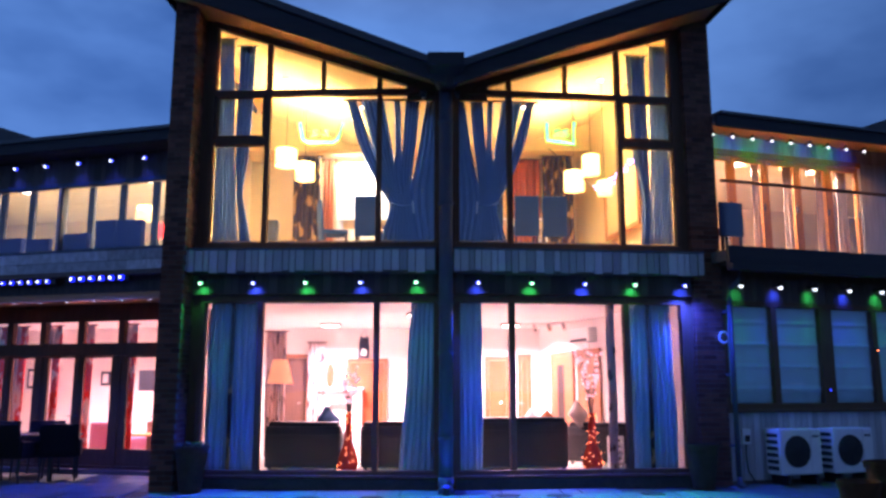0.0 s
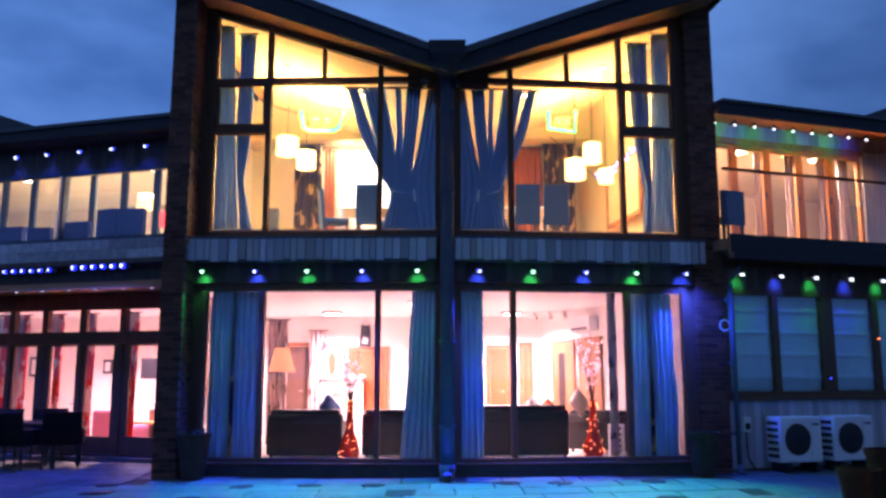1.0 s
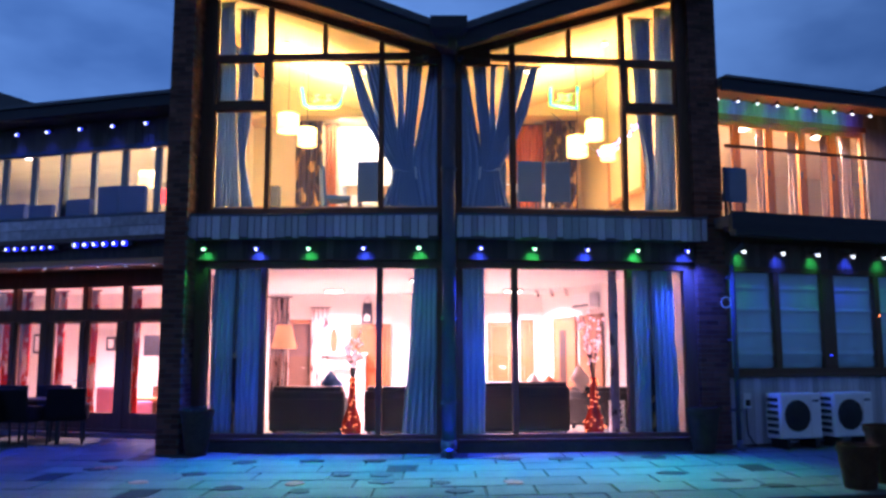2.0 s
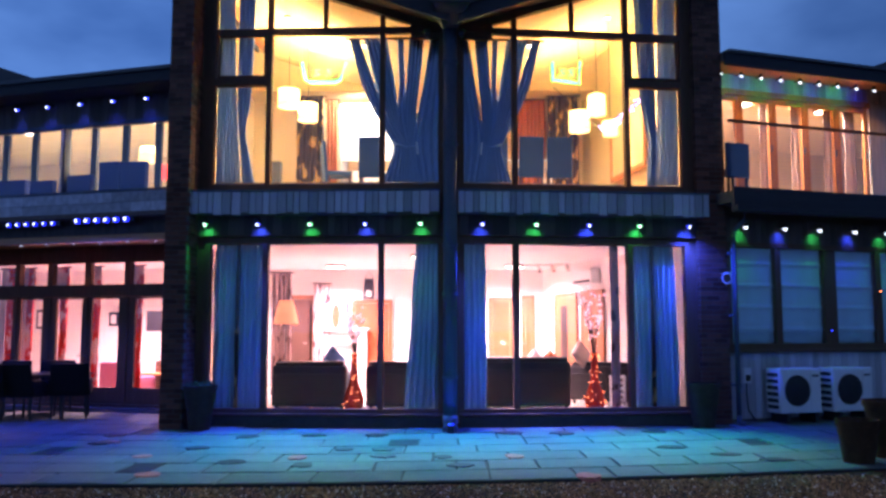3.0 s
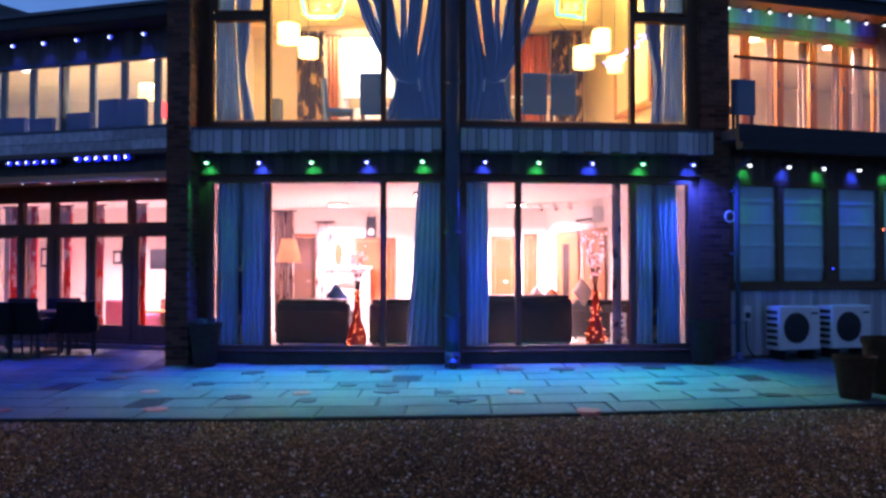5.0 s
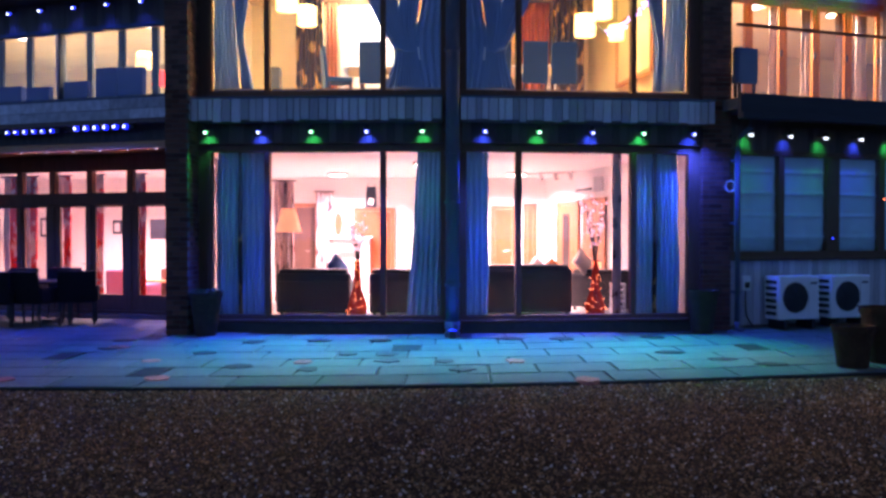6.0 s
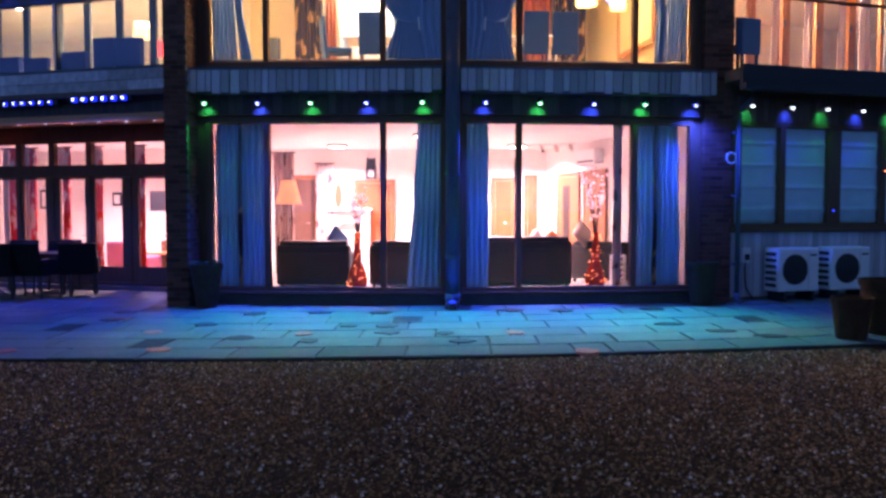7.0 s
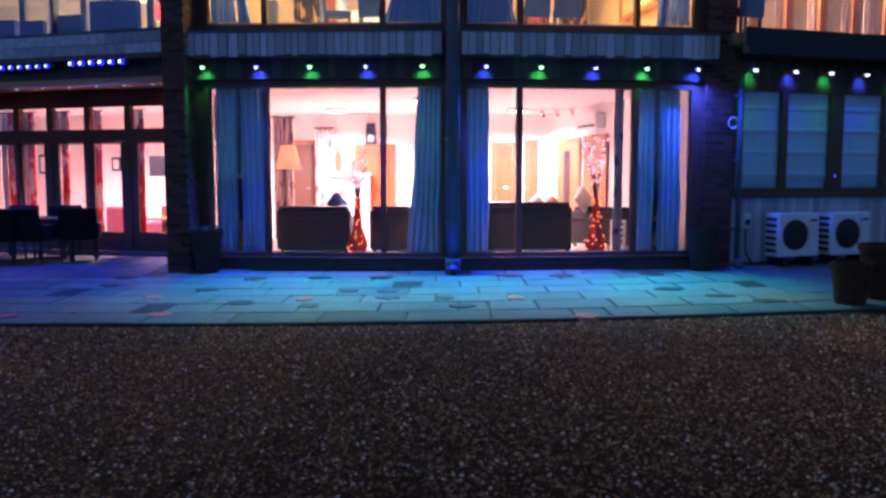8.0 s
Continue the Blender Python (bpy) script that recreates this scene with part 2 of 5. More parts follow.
def bay_half(place, x0, x1, mulls, split, outer, number):
    """x0 the outer end, x1 the middle; mulls the uprights; split: the outer light has a second transom."""
    lo, hi = min(x0, x1), max(x0, x1)
    sgn = -1 if x0 < x1 else 1
    roofline = lambda x: 6.19 + 0.33 * abs(x)
    # lower window
    w = thing(f"window_{number}", place, "tall dark timber framed picture window of the lit lounge", "window", kind="structure")
    fr = bmesh.new()
    box(fr, lo, hi, -0.05, 0.09, 0.14, 0.27, 0.008)
    box(fr, lo, hi, -0.05, 0.09, 2.83, 2.95, 0.008)
    ups = sorted([lo + 0.03, *mulls, hi - 0.03])
    for u in ups:
        box(fr, u - 0.045, u + 0.045, -0.055, 0.085, 0.272, 2.828, 0.008)
    part("window_frame", fr, FRAME, w)
    part("window_sill", cube(lo - 0.02, hi, -0.14, -0.052, 0.16, 0.205, 0.01), FRAME, w)
    for a, b in zip(ups, ups[1:]):
        part("pane", cube(a + 0.04, b - 0.04, 0.01, 0.022, 0.265, 2.835), GLASS, w)
    # upper window under the sloping roof
    w = thing(f"window_{number + 1}", place, "tall dark timber framed gable window under the sloping roof", "window", kind="structure")
    fr = bmesh.new()
    box(fr, lo, hi, -0.05, 0.09, 3.66, 3.79, 0.008)
    box(fr, lo, hi, -0.056, 0.086, 6.255, 6.345, 0.008)
    a, b = sorted((x1, 0.66 * sgn))
    box(fr, a, b, -0.03, 0.06, 6.15, 6.42, 0.008)
    top = [(x0, roofline(x0)), (x1, roofline(x1)), (x1, roofline(x1) + 0.14), (x0, roofline(x0) + 0.14)]
    strip = prism(top, -0.05, 0.09)
    me = bpy.data.meshes.new("head")
    strip.to_mesh(me)
    fr.from_mesh(me)
    strip.free()
    for u in ups:
        t = min(roofline(u), roofline(u - 0.055), roofline(u + 0.055))
        box(fr, u - 0.04, u + 0.04, -0.052, 0.082, 3.792, t, 0.006)
    u = mulls[0] + 0.9 * (-sgn)
    box(fr, u - 0.03, u + 0.03, -0.052, 0.082, 6.347, roofline(u) - 0.02, 0.006)
    a, b = sorted((x0, mulls[0]))
    box(fr, a, b, -0.058, 0.088, split - 0.05, split + 0.06, 0.006)
    part("window_frame", fr, FRAME, w)
    for a, b in zip(ups, ups[1:]):
        pts = [(a + 0.035, 3.785), (b - 0.035, 3.785), (b - 0.035, roofline(b - 0.035) + 0.01), (a + 0.035, roofline(a + 0.035) + 0.01)]
        part("pane", prism(pts, 0.01, 0.022), GLASS, w)
    # opening casement of the outer light
    a, b = sorted((x0 + 0.1 * -sgn, mulls[0] + 0.045 * sgn))
    cs = bmesh.new()
    for q in ((a, b, split + 0.065, split + 0.105), (a, b, 6.205, 6.25)):
        box(cs, q[0], q[1], -0.075, -0.012, q[2], q[3], 0.006)
    for q in (a, b - 0.04):
        box(cs, q, q + 0.04, -0.072, -0.015, split + 0.106, 6.204, 0.006)
    part("casement", cs, FRAME, w)
    # plinth, spandrel and boarded band between the storeys
    setting(f"wall_plinth_{number}", place, cube(lo, hi, -0.03, 0.2, -0.1, 0.138), CONCRETE, "low dark plinth under the lounge window", "plinth")
    setting(f"wall_spandrel_{number}", place, cube(lo - 0.2, hi, 0.0, 0.2, 2.955, 3.655), FRAME, "wall between the two storeys behind the boards", "wall")
    band = thing(f"trim_band_{number}", place, "weathered grey boarded canopy edge above the lounge window", "cladding", kind="structure")
    part("canopy", cube(outer if sgn < 0 else 0.06, -0.17 if sgn < 0 else outer, -0.34, -0.002, 3.28, 3.60), BOARD_DARK, band)
    x, end = (outer, -0.17) if sgn < 0 else (0.06, outer)
    rnd = random.Random(number)
    while x < end - 0.05:
        wd = min(rnd.uniform(0.09, 0.16), end - x)
        drop = rnd.uniform(-0.012, 0.03)
        piece("board", BOARD_UNIT, band, (x, -0.37 - rnd.uniform(0, 0.02), 3.27 + drop), (wd - 0.016, 0.026, 0.345 - drop))
        x += wd
    part("capping", cube(outer if sgn < 0 else 0.06, -0.17 if sgn < 0 else outer, -0.4, 0.0, 3.622, 3.65, 0.006), PIPE, band)
    fas = thing(f"trim_fascia_{number}", place, "dark weathered upright boards above the lounge window", "cladding", kind="structure")
    x, end = (lo - 0.15, hi - 0.05) if sgn < 0 else (lo, hi + 0.2)
    while x < end - 0.03:
        wd = min(rnd.uniform(0.10, 0.15), end - x)
        piece("board", BOARD_DARK_UNIT, fas, (x, -0.035 - rnd.uniform(0, 0.01), 2.975), (wd - 0.006, 0.024, 0.31))
        x += wd
    part("ledge", cube(lo - 0.15 if sgn < 0 else lo, hi if sgn < 0 else hi + 0.15, -0.11, -0.002, 2.952, 2.972, 0.005), FRAME, fas)


bay_half(BAY_L, -3.89, -0.14, [-2.94, -1.11], 5.46, -4.12, 1)
bay_half(BAY_R, 3.86, 0.12, [2.88, 1.02], 5.49, 4.08, 3)

# middle post and downpipe with its hopper
setting("wall_post", BAY_L, cube(-0.17, 0.13, -0.06, 0.25, -0.1, 6.3, 0.01), FRAME, "dark timber post between the two halves of the bay", "post")
pipe = thing("downpipe", pose(0.045, 12.36, 0), "grey painted downpipe with hopper at the roof valley", "downpipe")
part("pipe", rod([(0, 0, 0.16), (0, 0, 3.2), (0, 0, 6.3)], 0.105, 20), PIPE, pipe, smooth=True)
part("shoe", rod([(0, 0, 0.22), (0, 0, 0.1), (0, -0.05, 0.03), (0, -0.13, 0.0)], 0.118, 16), PIPE, pipe, smooth=True)
hop = bmesh.new()
box(hop, -0.28, 0.28, -0.66, -0.1, 6.33, 6.54, 0.015)
part("hopper", hop, FASCIA, pipe)
tp = cube(-0.27, 0.27, -0.64, -0.1, 6.13, 6.325)
for v in tp.verts:
    if v.co.z < 6.2:
        v.co.x *= 0.42
        v.co.y = -0.12 + (v.co.y + 0.12) * 0.3
part("funnel", tp, FASCIA, pipe)
for z in (0.75, 2.0, 2.75, 4.3, 5.6):
    part("bracket", lathe([(0.122, z), (0.122, z + 0.05)], 20), PIPE, pipe)
    part("clip", cube(-0.03, 0.03, 0.1, 0.36, z, z + 0.04), PIPE, pipe)


# ---- brick piers ----
def pier(number, place, x0, x1, y0, y1, top):
    p = thing(f"wall_pier_{number}", place, "tall dark red brick pier rising to the roof", "pier", kind="structure")
    part("core", cube(x0 + 0.012, x1 - 0.012, y0 + 0.012, y1 - 0.012, -0.1, top), MORTAR, p)
    rnd = random.Random(40 + number)
    pitch, far, made = 0.075, bmesh.new(), 0
    for c in range(int(top / pitch)):
        z = c * pitch + 0.008
        for face in ("front", "in", "out"):
            a, b = (x0, x1) if face == "front" else (y0 + 0.1, y1)
            s = a if c % 2 else a - 0.112
            while s < b:
                q0, q1 = max(s, a), min(s + 0.215, b)
                if q1 - q0 > 0.03:
                    o = rnd.uniform(-0.004, 0.003)
                    if face == "front":
                        bx = (q0, q1, y0 + o, y0 + 0.09)
                    elif (face == "in") == (number == 1):
                        bx = (x1 - 0.09, x1 + o, q0, q1)
                    else:
                        bx = (x0 + o, x0 + 0.09, q0, q1)
                    if z < 5.0 and face != "out" and made < 300:
                        piece("brick", BRICK_UNIT, p, (bx[0], bx[2], z), (bx[1] - bx[0], bx[3] - bx[2], 0.064))
                        made += 1
                    else:
                        box(far, *bx, z, z + 0.064)
                s += 0.225
    tagged(part("brickwork", far, BRICK_FAR, p), kind="stuff")


pier(1, BAY_L, -4.40, -4.04, -0.47, 0.35, 7.75)
pier(2, BAY_R, 3.99, 4.47, -0.12, 0.42, 7.8)
for pl, a, b in ((BAY_L, -4.06, -3.88), (BAY_R, 3.85, 4.0)):
    setting("wall_jamb", pl, cube(a, b, 0.0, 0.2, -0.1, 7.6), FRAME, "dark timber jamb beside the brick pier", "wall")


# ---- butterfly roof over the bay ----
def bay_roof(place, sgn, number):
    out = 4.53 * sgn
    z = lambda x: 6.33 + 0.318 * abs(x)
    r = thing(f"roof_{number}", place, "dark shallow pitched roof that falls to the valley", "roof", kind="structure")
    t = lambda x: 6.44 + 0.4 * abs(x)
    part("sheet", prism([(0, t(0) - 0.1), (out, t(out) - 0.1), (out, t(out) - 0.03), (0, t(0) - 0.03)], -0.88, 7.5), SLATE, r)
    part("soffit", prism([(0.1 * sgn, z(0.1)), (out * 0.98, z(out * 0.98)), (out * 0.98, z(out * 0.98) + 0.05), (0.1 * sgn, z(0.1) + 0.05)], -0.8, 7.4), SOFFIT, r)
    part("fascia", prism([(0.0, t(0) - 0.34), (out, z(out) - 0.03), (out, t(out) - 0.105), (0.0, t(0) - 0.105)], -0.87, -0.81), FASCIA, r)
    part("drip_edge", prism([(0.0, t(0) - 0.12), (out, t(out) - 0.12), (out, t(out)), (0.0, t(0))], -0.93, -0.885), SLATE, r)
    part("rafter_end", prism([(0.2 * sgn, z(0.2) + 0.06), (out, z(out) + 0.06), (out, t(out) - 0.11), (0.2 * sgn, t(0.2) - 0.11)], 0.0, 0.1), FRAME, r)
    lining = prism([(0.12 * sgn, z(0.12) - 0.05), (4.1 * sgn, z(4.1) - 0.05), (4.1 * sgn, z(4.1) - 0.01), (0.12 * sgn, z(0.12) - 0.01)], 0.1, 7.0)
    setting(f"ceiling_gable_{number}", place, lining, CREAM, "sloping cream ceiling of the upstairs dining room", "ceiling")
    part("barge_board", cube(min(out, out + 0.04 * sgn), max(out, out + 0.04 * sgn), -0.9, 7.5, z(out) - 0.03, t(out) - 0.02), FASCIA, r)


bay_roof(BAY_L, -1, 1)
bay_roof(BAY_R, 1, 2)

# ---- rooms of the bay ----
FRONT = [(-4.1, 13.05), (0.07, 12.95), (3.95, 13.42)]
LOUNGE = FRONT + [(2.3, 19.6), (-4.6, 19.6)]


def room(number, outline, z0, z1, wall_mat, floor_mat, ceil_mat, words, skip=(0, 1)):
    setting(f"floor_{number}", HOME, slab(outline, z0 - 0.12, z0), floor_mat, f"floor of the {words}", "floor")
    if ceil_mat:
        setting(f"ceiling_{number}", HOME, slab(outline, z1, z1 + 0.1), ceil_mat, f"flat ceiling of the {words}", "ceiling")
    for i, (a, b) in enumerate(zip(outline, outline[1:] + outline[:1])):
        if i in skip:
            continue
        d = Vector((b[0] - a[0], b[1] - a[1]))
        n = Vector((d.y, -d.x)).normalized() * 0.12
        pts = [a, b, (b[0] + n.x, b[1] + n.y), (a[0] + n.x, a[1] + n.y)]
        setting(f"wall_{number}_{i}", HOME, slab(pts, z0, z1), wall_mat, f"plain wall of the {words}", "wall")


room(1, LOUNGE, 0.16, 2.92, PLASTER, CARPET, PLASTER, "ground floor lounge")
UPPER = FRONT + [(3.2, 19.0), (-4.6, 19.0)]
room(2, UPPER, 3.86, 8.2, CREAM, FLOORING, None, "upstairs dining room")

# ---- left wing ----
def wing_left():
    P = WING_L
    r = thing("roof_3", P, "dark low roof over the wing", "roof", kind="structure")
    part("sheet", slab([(-9, -0.55), (0.1, -0.55), (-0.05, 0.4), (-2.0, 6), (-9, 6)], 5.72, 5.78), SLATE, r)
    part("fascia", cube(-9, 0.1, -0.5, -0.45, 5.54, 5.715), FASCIA, r)
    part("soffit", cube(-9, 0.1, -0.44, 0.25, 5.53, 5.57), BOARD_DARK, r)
    head = thing("trim_eaves_1", P, "dark weathered boards under the wing eaves", "cladding", kind="structure")
    part("backing", cube(-9, 0.15, 0.03, 0.2, 5.1, 5.52), BOARD_DARK, head)
    rnd = random.Random(5)
    x = -5.2
    while x < 0.1:
        wd = rnd.uniform(0.11, 0.16)
        piece("board", BOARD_DARK_UNIT, head, (x, -0.0, 5.08), (wd - 0.006, 0.026, 0.44))
        x += wd
    w = thing("window_5", P, "long strip window of the upstairs wing room", "window", kind="structure")
    fr = bmesh.new()
    box(fr, -6, 0.15, -0.04, 0.08, 4.99, 5.07, 0.008)
    box(fr, -6, 0.15, -0.04, 0.08, 3.8, 3.87, 0.008)
    for u in (-5.4, -2.43, 0.12):
        box(fr, u - 0.035, u + 0.035, -0.03, 0.07, 3.872, 4.988, 0.006)
    part("window_frame", fr, PIPE, w)
    part("post", cube(-2.45, -2.42, -0.06, -0.032, 3.872, 4.988, 0.004), PLASTER, w, "pale edge strip")
    for a, b in ((-5.4, -2.43), (-2.43, 0.12)):
        part("pane", cube(a + 0.03, b - 0.03, 0.01, 0.022, 3.865, 4.995), GLASS, w)
    scr = thing("window_7", P, "grey framed glazed screen behind the seats of the wing", "window", kind="structure")
    fr = bmesh.new()
    back = [7.92 + 1.067 * (u - 7.92) for u in (-5.57, -4.94, -4.31, -3.68, -3.05, -2.38, -1.79, -1.155, -0.5)]
    box(fr, back[0], back[-1], 0.76, 0.84, 5.23, 5.56, 0.008)
    for u in back:
        box(fr, u - 0.064, u + 0.064, 0.765, 0.835, 3.36, 5.228, 0.006)
    part("window_frame", fr, PIPE, scr)
    for a, b in zip(back, back[1:]):
        part("pane", cube(a + 0.06, b - 0.06, 0.79, 0.802, 3.37, 5.24), GLASS, scr)
    b = thing("trim_band_5", P, "weathered grey horizontal boards below the strip window", "cladding", kind="structure")
    part("backing", cube(-9, 0.15, -0.02, 0.2, 3.3, 3.8), BOARD_DARK, b)
    for k, z in enumerate((3.46, 3.64)):
        for x0, x1 in ((-6, -3.2), (-3.2, -0.95 - 0.4 * k), (-0.95 - 0.4 * k, 0.12)):
            piece("board", BOARD_UNIT, b, (x0, -0.07, z), (x1 - x0 - 0.006, 0.045, 0.172))
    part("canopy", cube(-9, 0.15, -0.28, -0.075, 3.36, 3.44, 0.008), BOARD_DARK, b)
    s = thing("ceiling_porch", P, "timber soffit of the recessed porch", "soffit", kind="structure")
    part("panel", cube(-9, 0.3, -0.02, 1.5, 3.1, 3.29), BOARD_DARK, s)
    part("beam", cube(-9, 0.25, -0.06, 0.04, 2.97, 3.09, 0.01), SOFFIT, s)
    part("lining", cube(-9, 0.25, 0.045, 1.28, 3.06, 3.095), SOFFIT, s)
    # recessed glazed doors
    y = 1.25
    w = thing("door_1", P, "row of dark timber glazed doors with toplights", "glazed doors", kind="structure")
    fr = bmesh.new()
    box(fr, -6.4, -0.2, y, y + 0.12, 2.74, 3.08, 0.008)
    box(fr, -6.4, -0.2, y - 0.01, y + 0.13, 2.1, 2.33, 0.008)
    box(fr, -6.4, -0.2, y - 0.01, y + 0.13, 0.0, 0.12, 0.008)
    lights = [(-5.75, -5.27), (-5.08, -4.59), (-4.40, -3.89), (-3.56, -2.98), (-2.76, -2.16), (-1.80, -1.22), (-1.0, -0.42)]
    ends = [-5.95] + [(p[1] + q[0]) / 2 for p, q in zip(lights, lights[1:])] + [-0.25]
    for u in ends:
        box(fr, u - 0.03, u + 0.03, y - 0.005, y + 0.125, 0.12, 2.1, 0.006)
        box(fr, u - 0.06, u + 0.06, y - 0.005, y + 0.125, 2.33, 2.74, 0.006)
    part("door_frame", fr, FRAME, w)
    for k, (a, b2) in enumerate(lights):
        lo, hi = ends[k] + 0.034, ends[k + 1] - 0.034
        leaf = bmesh.new()
        box(leaf, lo, hi, y + 0.02, y + 0.08, 0.125, 0.42, 0.005)
        box(leaf, lo, hi, y + 0.02, y + 0.08, 2.06, 2.095, 0.005)
        box(leaf, lo, a, y + 0.022, y + 0.078, 0.42, 2.06, 0.005)
        box(leaf, b2, hi, y + 0.022, y + 0.078, 0.42, 2.06, 0.005)
        d = part("door_leaf", leaf, FRAME, w)
        part("pane", cube(a - 0.01, b2 + 0.01, y + 0.045, y + 0.055, 0.41, 2.07), GLASS, d)
        hx = b2 + 0.04 if k % 2 else a - 0.04
        part("door_handle", rod([(hx, y - 0.03, 1.0), (hx - 0.08, y - 0.03, 1.0)], 0.009, 6), PIPE, d)
        part("toplight", cube(ends[k] + 0.05, ends[k + 1] - 0.05, y + 0.045, y + 0.055, 2.32, 2.75), GLASS, w)
    part("threshold", cube(-6.4, -0.2, y - 0.25, y - 0.012, -0.02, 0.07, 0.01), CONCRETE, w, "pale stone threshold")


wing_left()

def local(place, pts):
    out = []
    for x, y in pts:
        v = place @ Vector((x, y, 0))
        out.append((v.x, v.y))
    return out


room(3, local(WING_L, [(-9, 1.4), (-0.3, 1.4), (-2.1, 6), (-9, 6)]), 0.02, 3.0, PLASTER, CARPET, PLASTER, "ground floor wing room", skip=(0,))
room(4, local(WING_L, [(-9, 0.15), (-0.02, 0.15), (-1.8, 5), (-9, 5)]), 3.35, 5.6, PLASTER, CARPET, PLASTER, "upstairs wing room", skip=(0,))


# ---- right wing ----
def rising(bm):
    """The roof of this wing rises away from its eaves."""
    for v in bm.verts:
        v.co.z += 0.2 * (v.co.y + 0.2)
    return bm


def wing_right():
    P = WING_R
    y = 0.3
    r = thing("roof_4", P, "dark low roof over the wing", "roof", kind="structure")
    part("sheet", rising(slab([(-0.3, -0.25), (9, -0.25), (9, 6), (2.0, 6), (-0.05, 0.5)], 5.95, 6.0)), SLATE, r)
    part("fascia", cube(-0.35, 9, -0.2, -0.15, 5.74, 5.935), FASCIA, r)
    part("soffit", rising(cube(-0.2, 9, -0.14, 1.1, 5.80, 5.84)), SOFFIT, r)
    w = thing("wall_right_lower", P, "boarded wall under the balcony", "wall", kind="structure")
    part("backing", cube(-0.35, 9, y + 0.03, y + 0.2, -0.1, 1.12), BOARD_DARK, w)
    part("header", cube(-0.35, 9, y + 0.03, y + 0.2, 2.9, 3.5), BOARD_DARK, w)
    rnd = random.Random(9)
    x = -0.3
    while x < 5.2:
        wd = rnd.uniform(0.10, 0.14)
        piece("board", BOARD_UNIT, w, (x, y, 0.05), (wd - 0.008, 0.028, 1.06))
        piece("board", BOARD_DARK_UNIT, w, (x, y, 2.93), (wd - 0.008, 0.028, 0.4))
        x += wd
    win = thing("window_6", P, "dark framed window with closed pale roman blinds", "window", kind="structure")
    fr = bmesh.new()
    box(fr, -0.3, 6, y - 0.03, y + 0.12, 2.84, 2.925, 0.008)
    box(fr, -0.3, 6, y - 0.03, y + 0.12, 1.14, 1.26, 0.008)
    cuts = [-0.1, 0.91, 1.98, 3.03, 4.1, 5.2]
    for k, u in enumerate(cuts):
        h = (0.08, 0.06, 0.13, 0.06, 0.13, 0.06)[k]
        box(fr, u - h, u + h, y - 0.025, y + 0.115, 1.262, 2.838, 0.008)
    part("window_frame", fr, FRAME, win)
    part("window_sill", cube(-0.32, 6, y - 0.12, y - 0.032, 1.12, 1.165, 0.008), FRAME, win)
    for a, b in zip(cuts, cuts[1:]):
        part("pane", cube(a + 0.07, b - 0.07, y + 0.01, y + 0.022, 1.255, 2.845), GLASS, win)
    # balcony
    b = thing("balcony", P, "balcony with dark edge, glass balustrade and slim rail", "balcony", kind="structure")
    part("deck", cube(-0.35, 9, -0.22, 1.2, 3.5, 3.68), CONCRETE, b)
    part("fascia", cube(-0.35, 9, -0.3, -0.225, 3.34, 3.74, 0.01), FASCIA, b)
    part("gutter", cube(-0.35, 9, -0.38, -0.305, 3.34, 3.44, 0.015), FASCIA, b)
    part("handrail", cube(-0.35, 9, -0.24, -0.18, 4.79, 4.835, 0.01), FRAME, b)
    for x0, x1 in ((-0.3, 1.7), (1.72, 3.7), (3.72, 5.7)):
        part("pane", cube(x0, x1, -0.215, -0.2, 3.74, 4.79), GLASS, b)
    # balcony doors
    y = 1.0
    hd = thing("wall_right_upper", P, "weathered boards above the balcony doors", "wall", kind="structure")
    part("backing", cube(-0.35, 9, y + 0.03, y + 0.2, 5.75, 6.03), BOARD, hd)
    x = -0.3
    while x < 5.5:
        wd = rnd.uniform(0.10, 0.14)
        piece("board", BOARD_UNIT, hd, (x, y, 5.78), (wd - 0.008, 0.028, 0.26))
        x += wd
    part("end_wall", cube(3.75, 9, y, y + 0.2, 3.6, 5.75), BOARD, hd)
    d = thing("door_2", P, "golden oak folding doors onto the balcony", "glazed doors", kind="structure")
    fr = bmesh.new()
    box(fr, -0.2, 3.75, y - 0.03, y + 0.12, 5.66, 5.77, 0.008)
    box(fr, -0.2, 3.75, y - 0.03, y + 0.12, 3.68, 3.75, 0.008)
    part("door_frame", fr, OAK, d)
    for k in range(5):
        a = 0.1 + k * 0.72
        leaf = bmesh.new()
        for q in (a, a + 0.635):
            box(leaf, q, q + 0.075, y, y + 0.07, 3.75, 5.66, 0.006)
        box(leaf, a + 0.075, a + 0.635, y, y + 0.07, 5.56, 5.66, 0.006)
        box(leaf, a + 0.075, a + 0.635, y, y + 0.07, 3.75, 3.9, 0.006)
        f = part("door_leaf", leaf, OAK, d)
        part("pane", cube(a + 0.07, a + 0.64, y + 0.03, y + 0.04, 3.89, 5.57), GLASS, f)
        part("door_handle", cube(a + 0.64, a + 0.67, y - 0.04, y - 0.005, 4.68, 4.8, 0.006), PIPE, f)


wing_right()
room(5, local(WING_R, [(0.12, 0.5), (9, 0.5), (9, 5), (1.7, 5)]), 0.02, 3.0, PLASTER, CARPET, PLASTER, "dark room behind the blinds", skip=(0,))
room(6, local(WING_R, [(0.3, 1.15), (9, 1.15), (9, 5), (1.7, 5)]), 3.66, 5.75, PLASTER, FLOORING, PLASTER, "upstairs wing bedroom", skip=(0,))

# ---- room lights: flush ceiling lamps ----
DIFFUSER = glow("ceiling lamp diffuser", (1.0, 0.85, 0.75), 12.0)


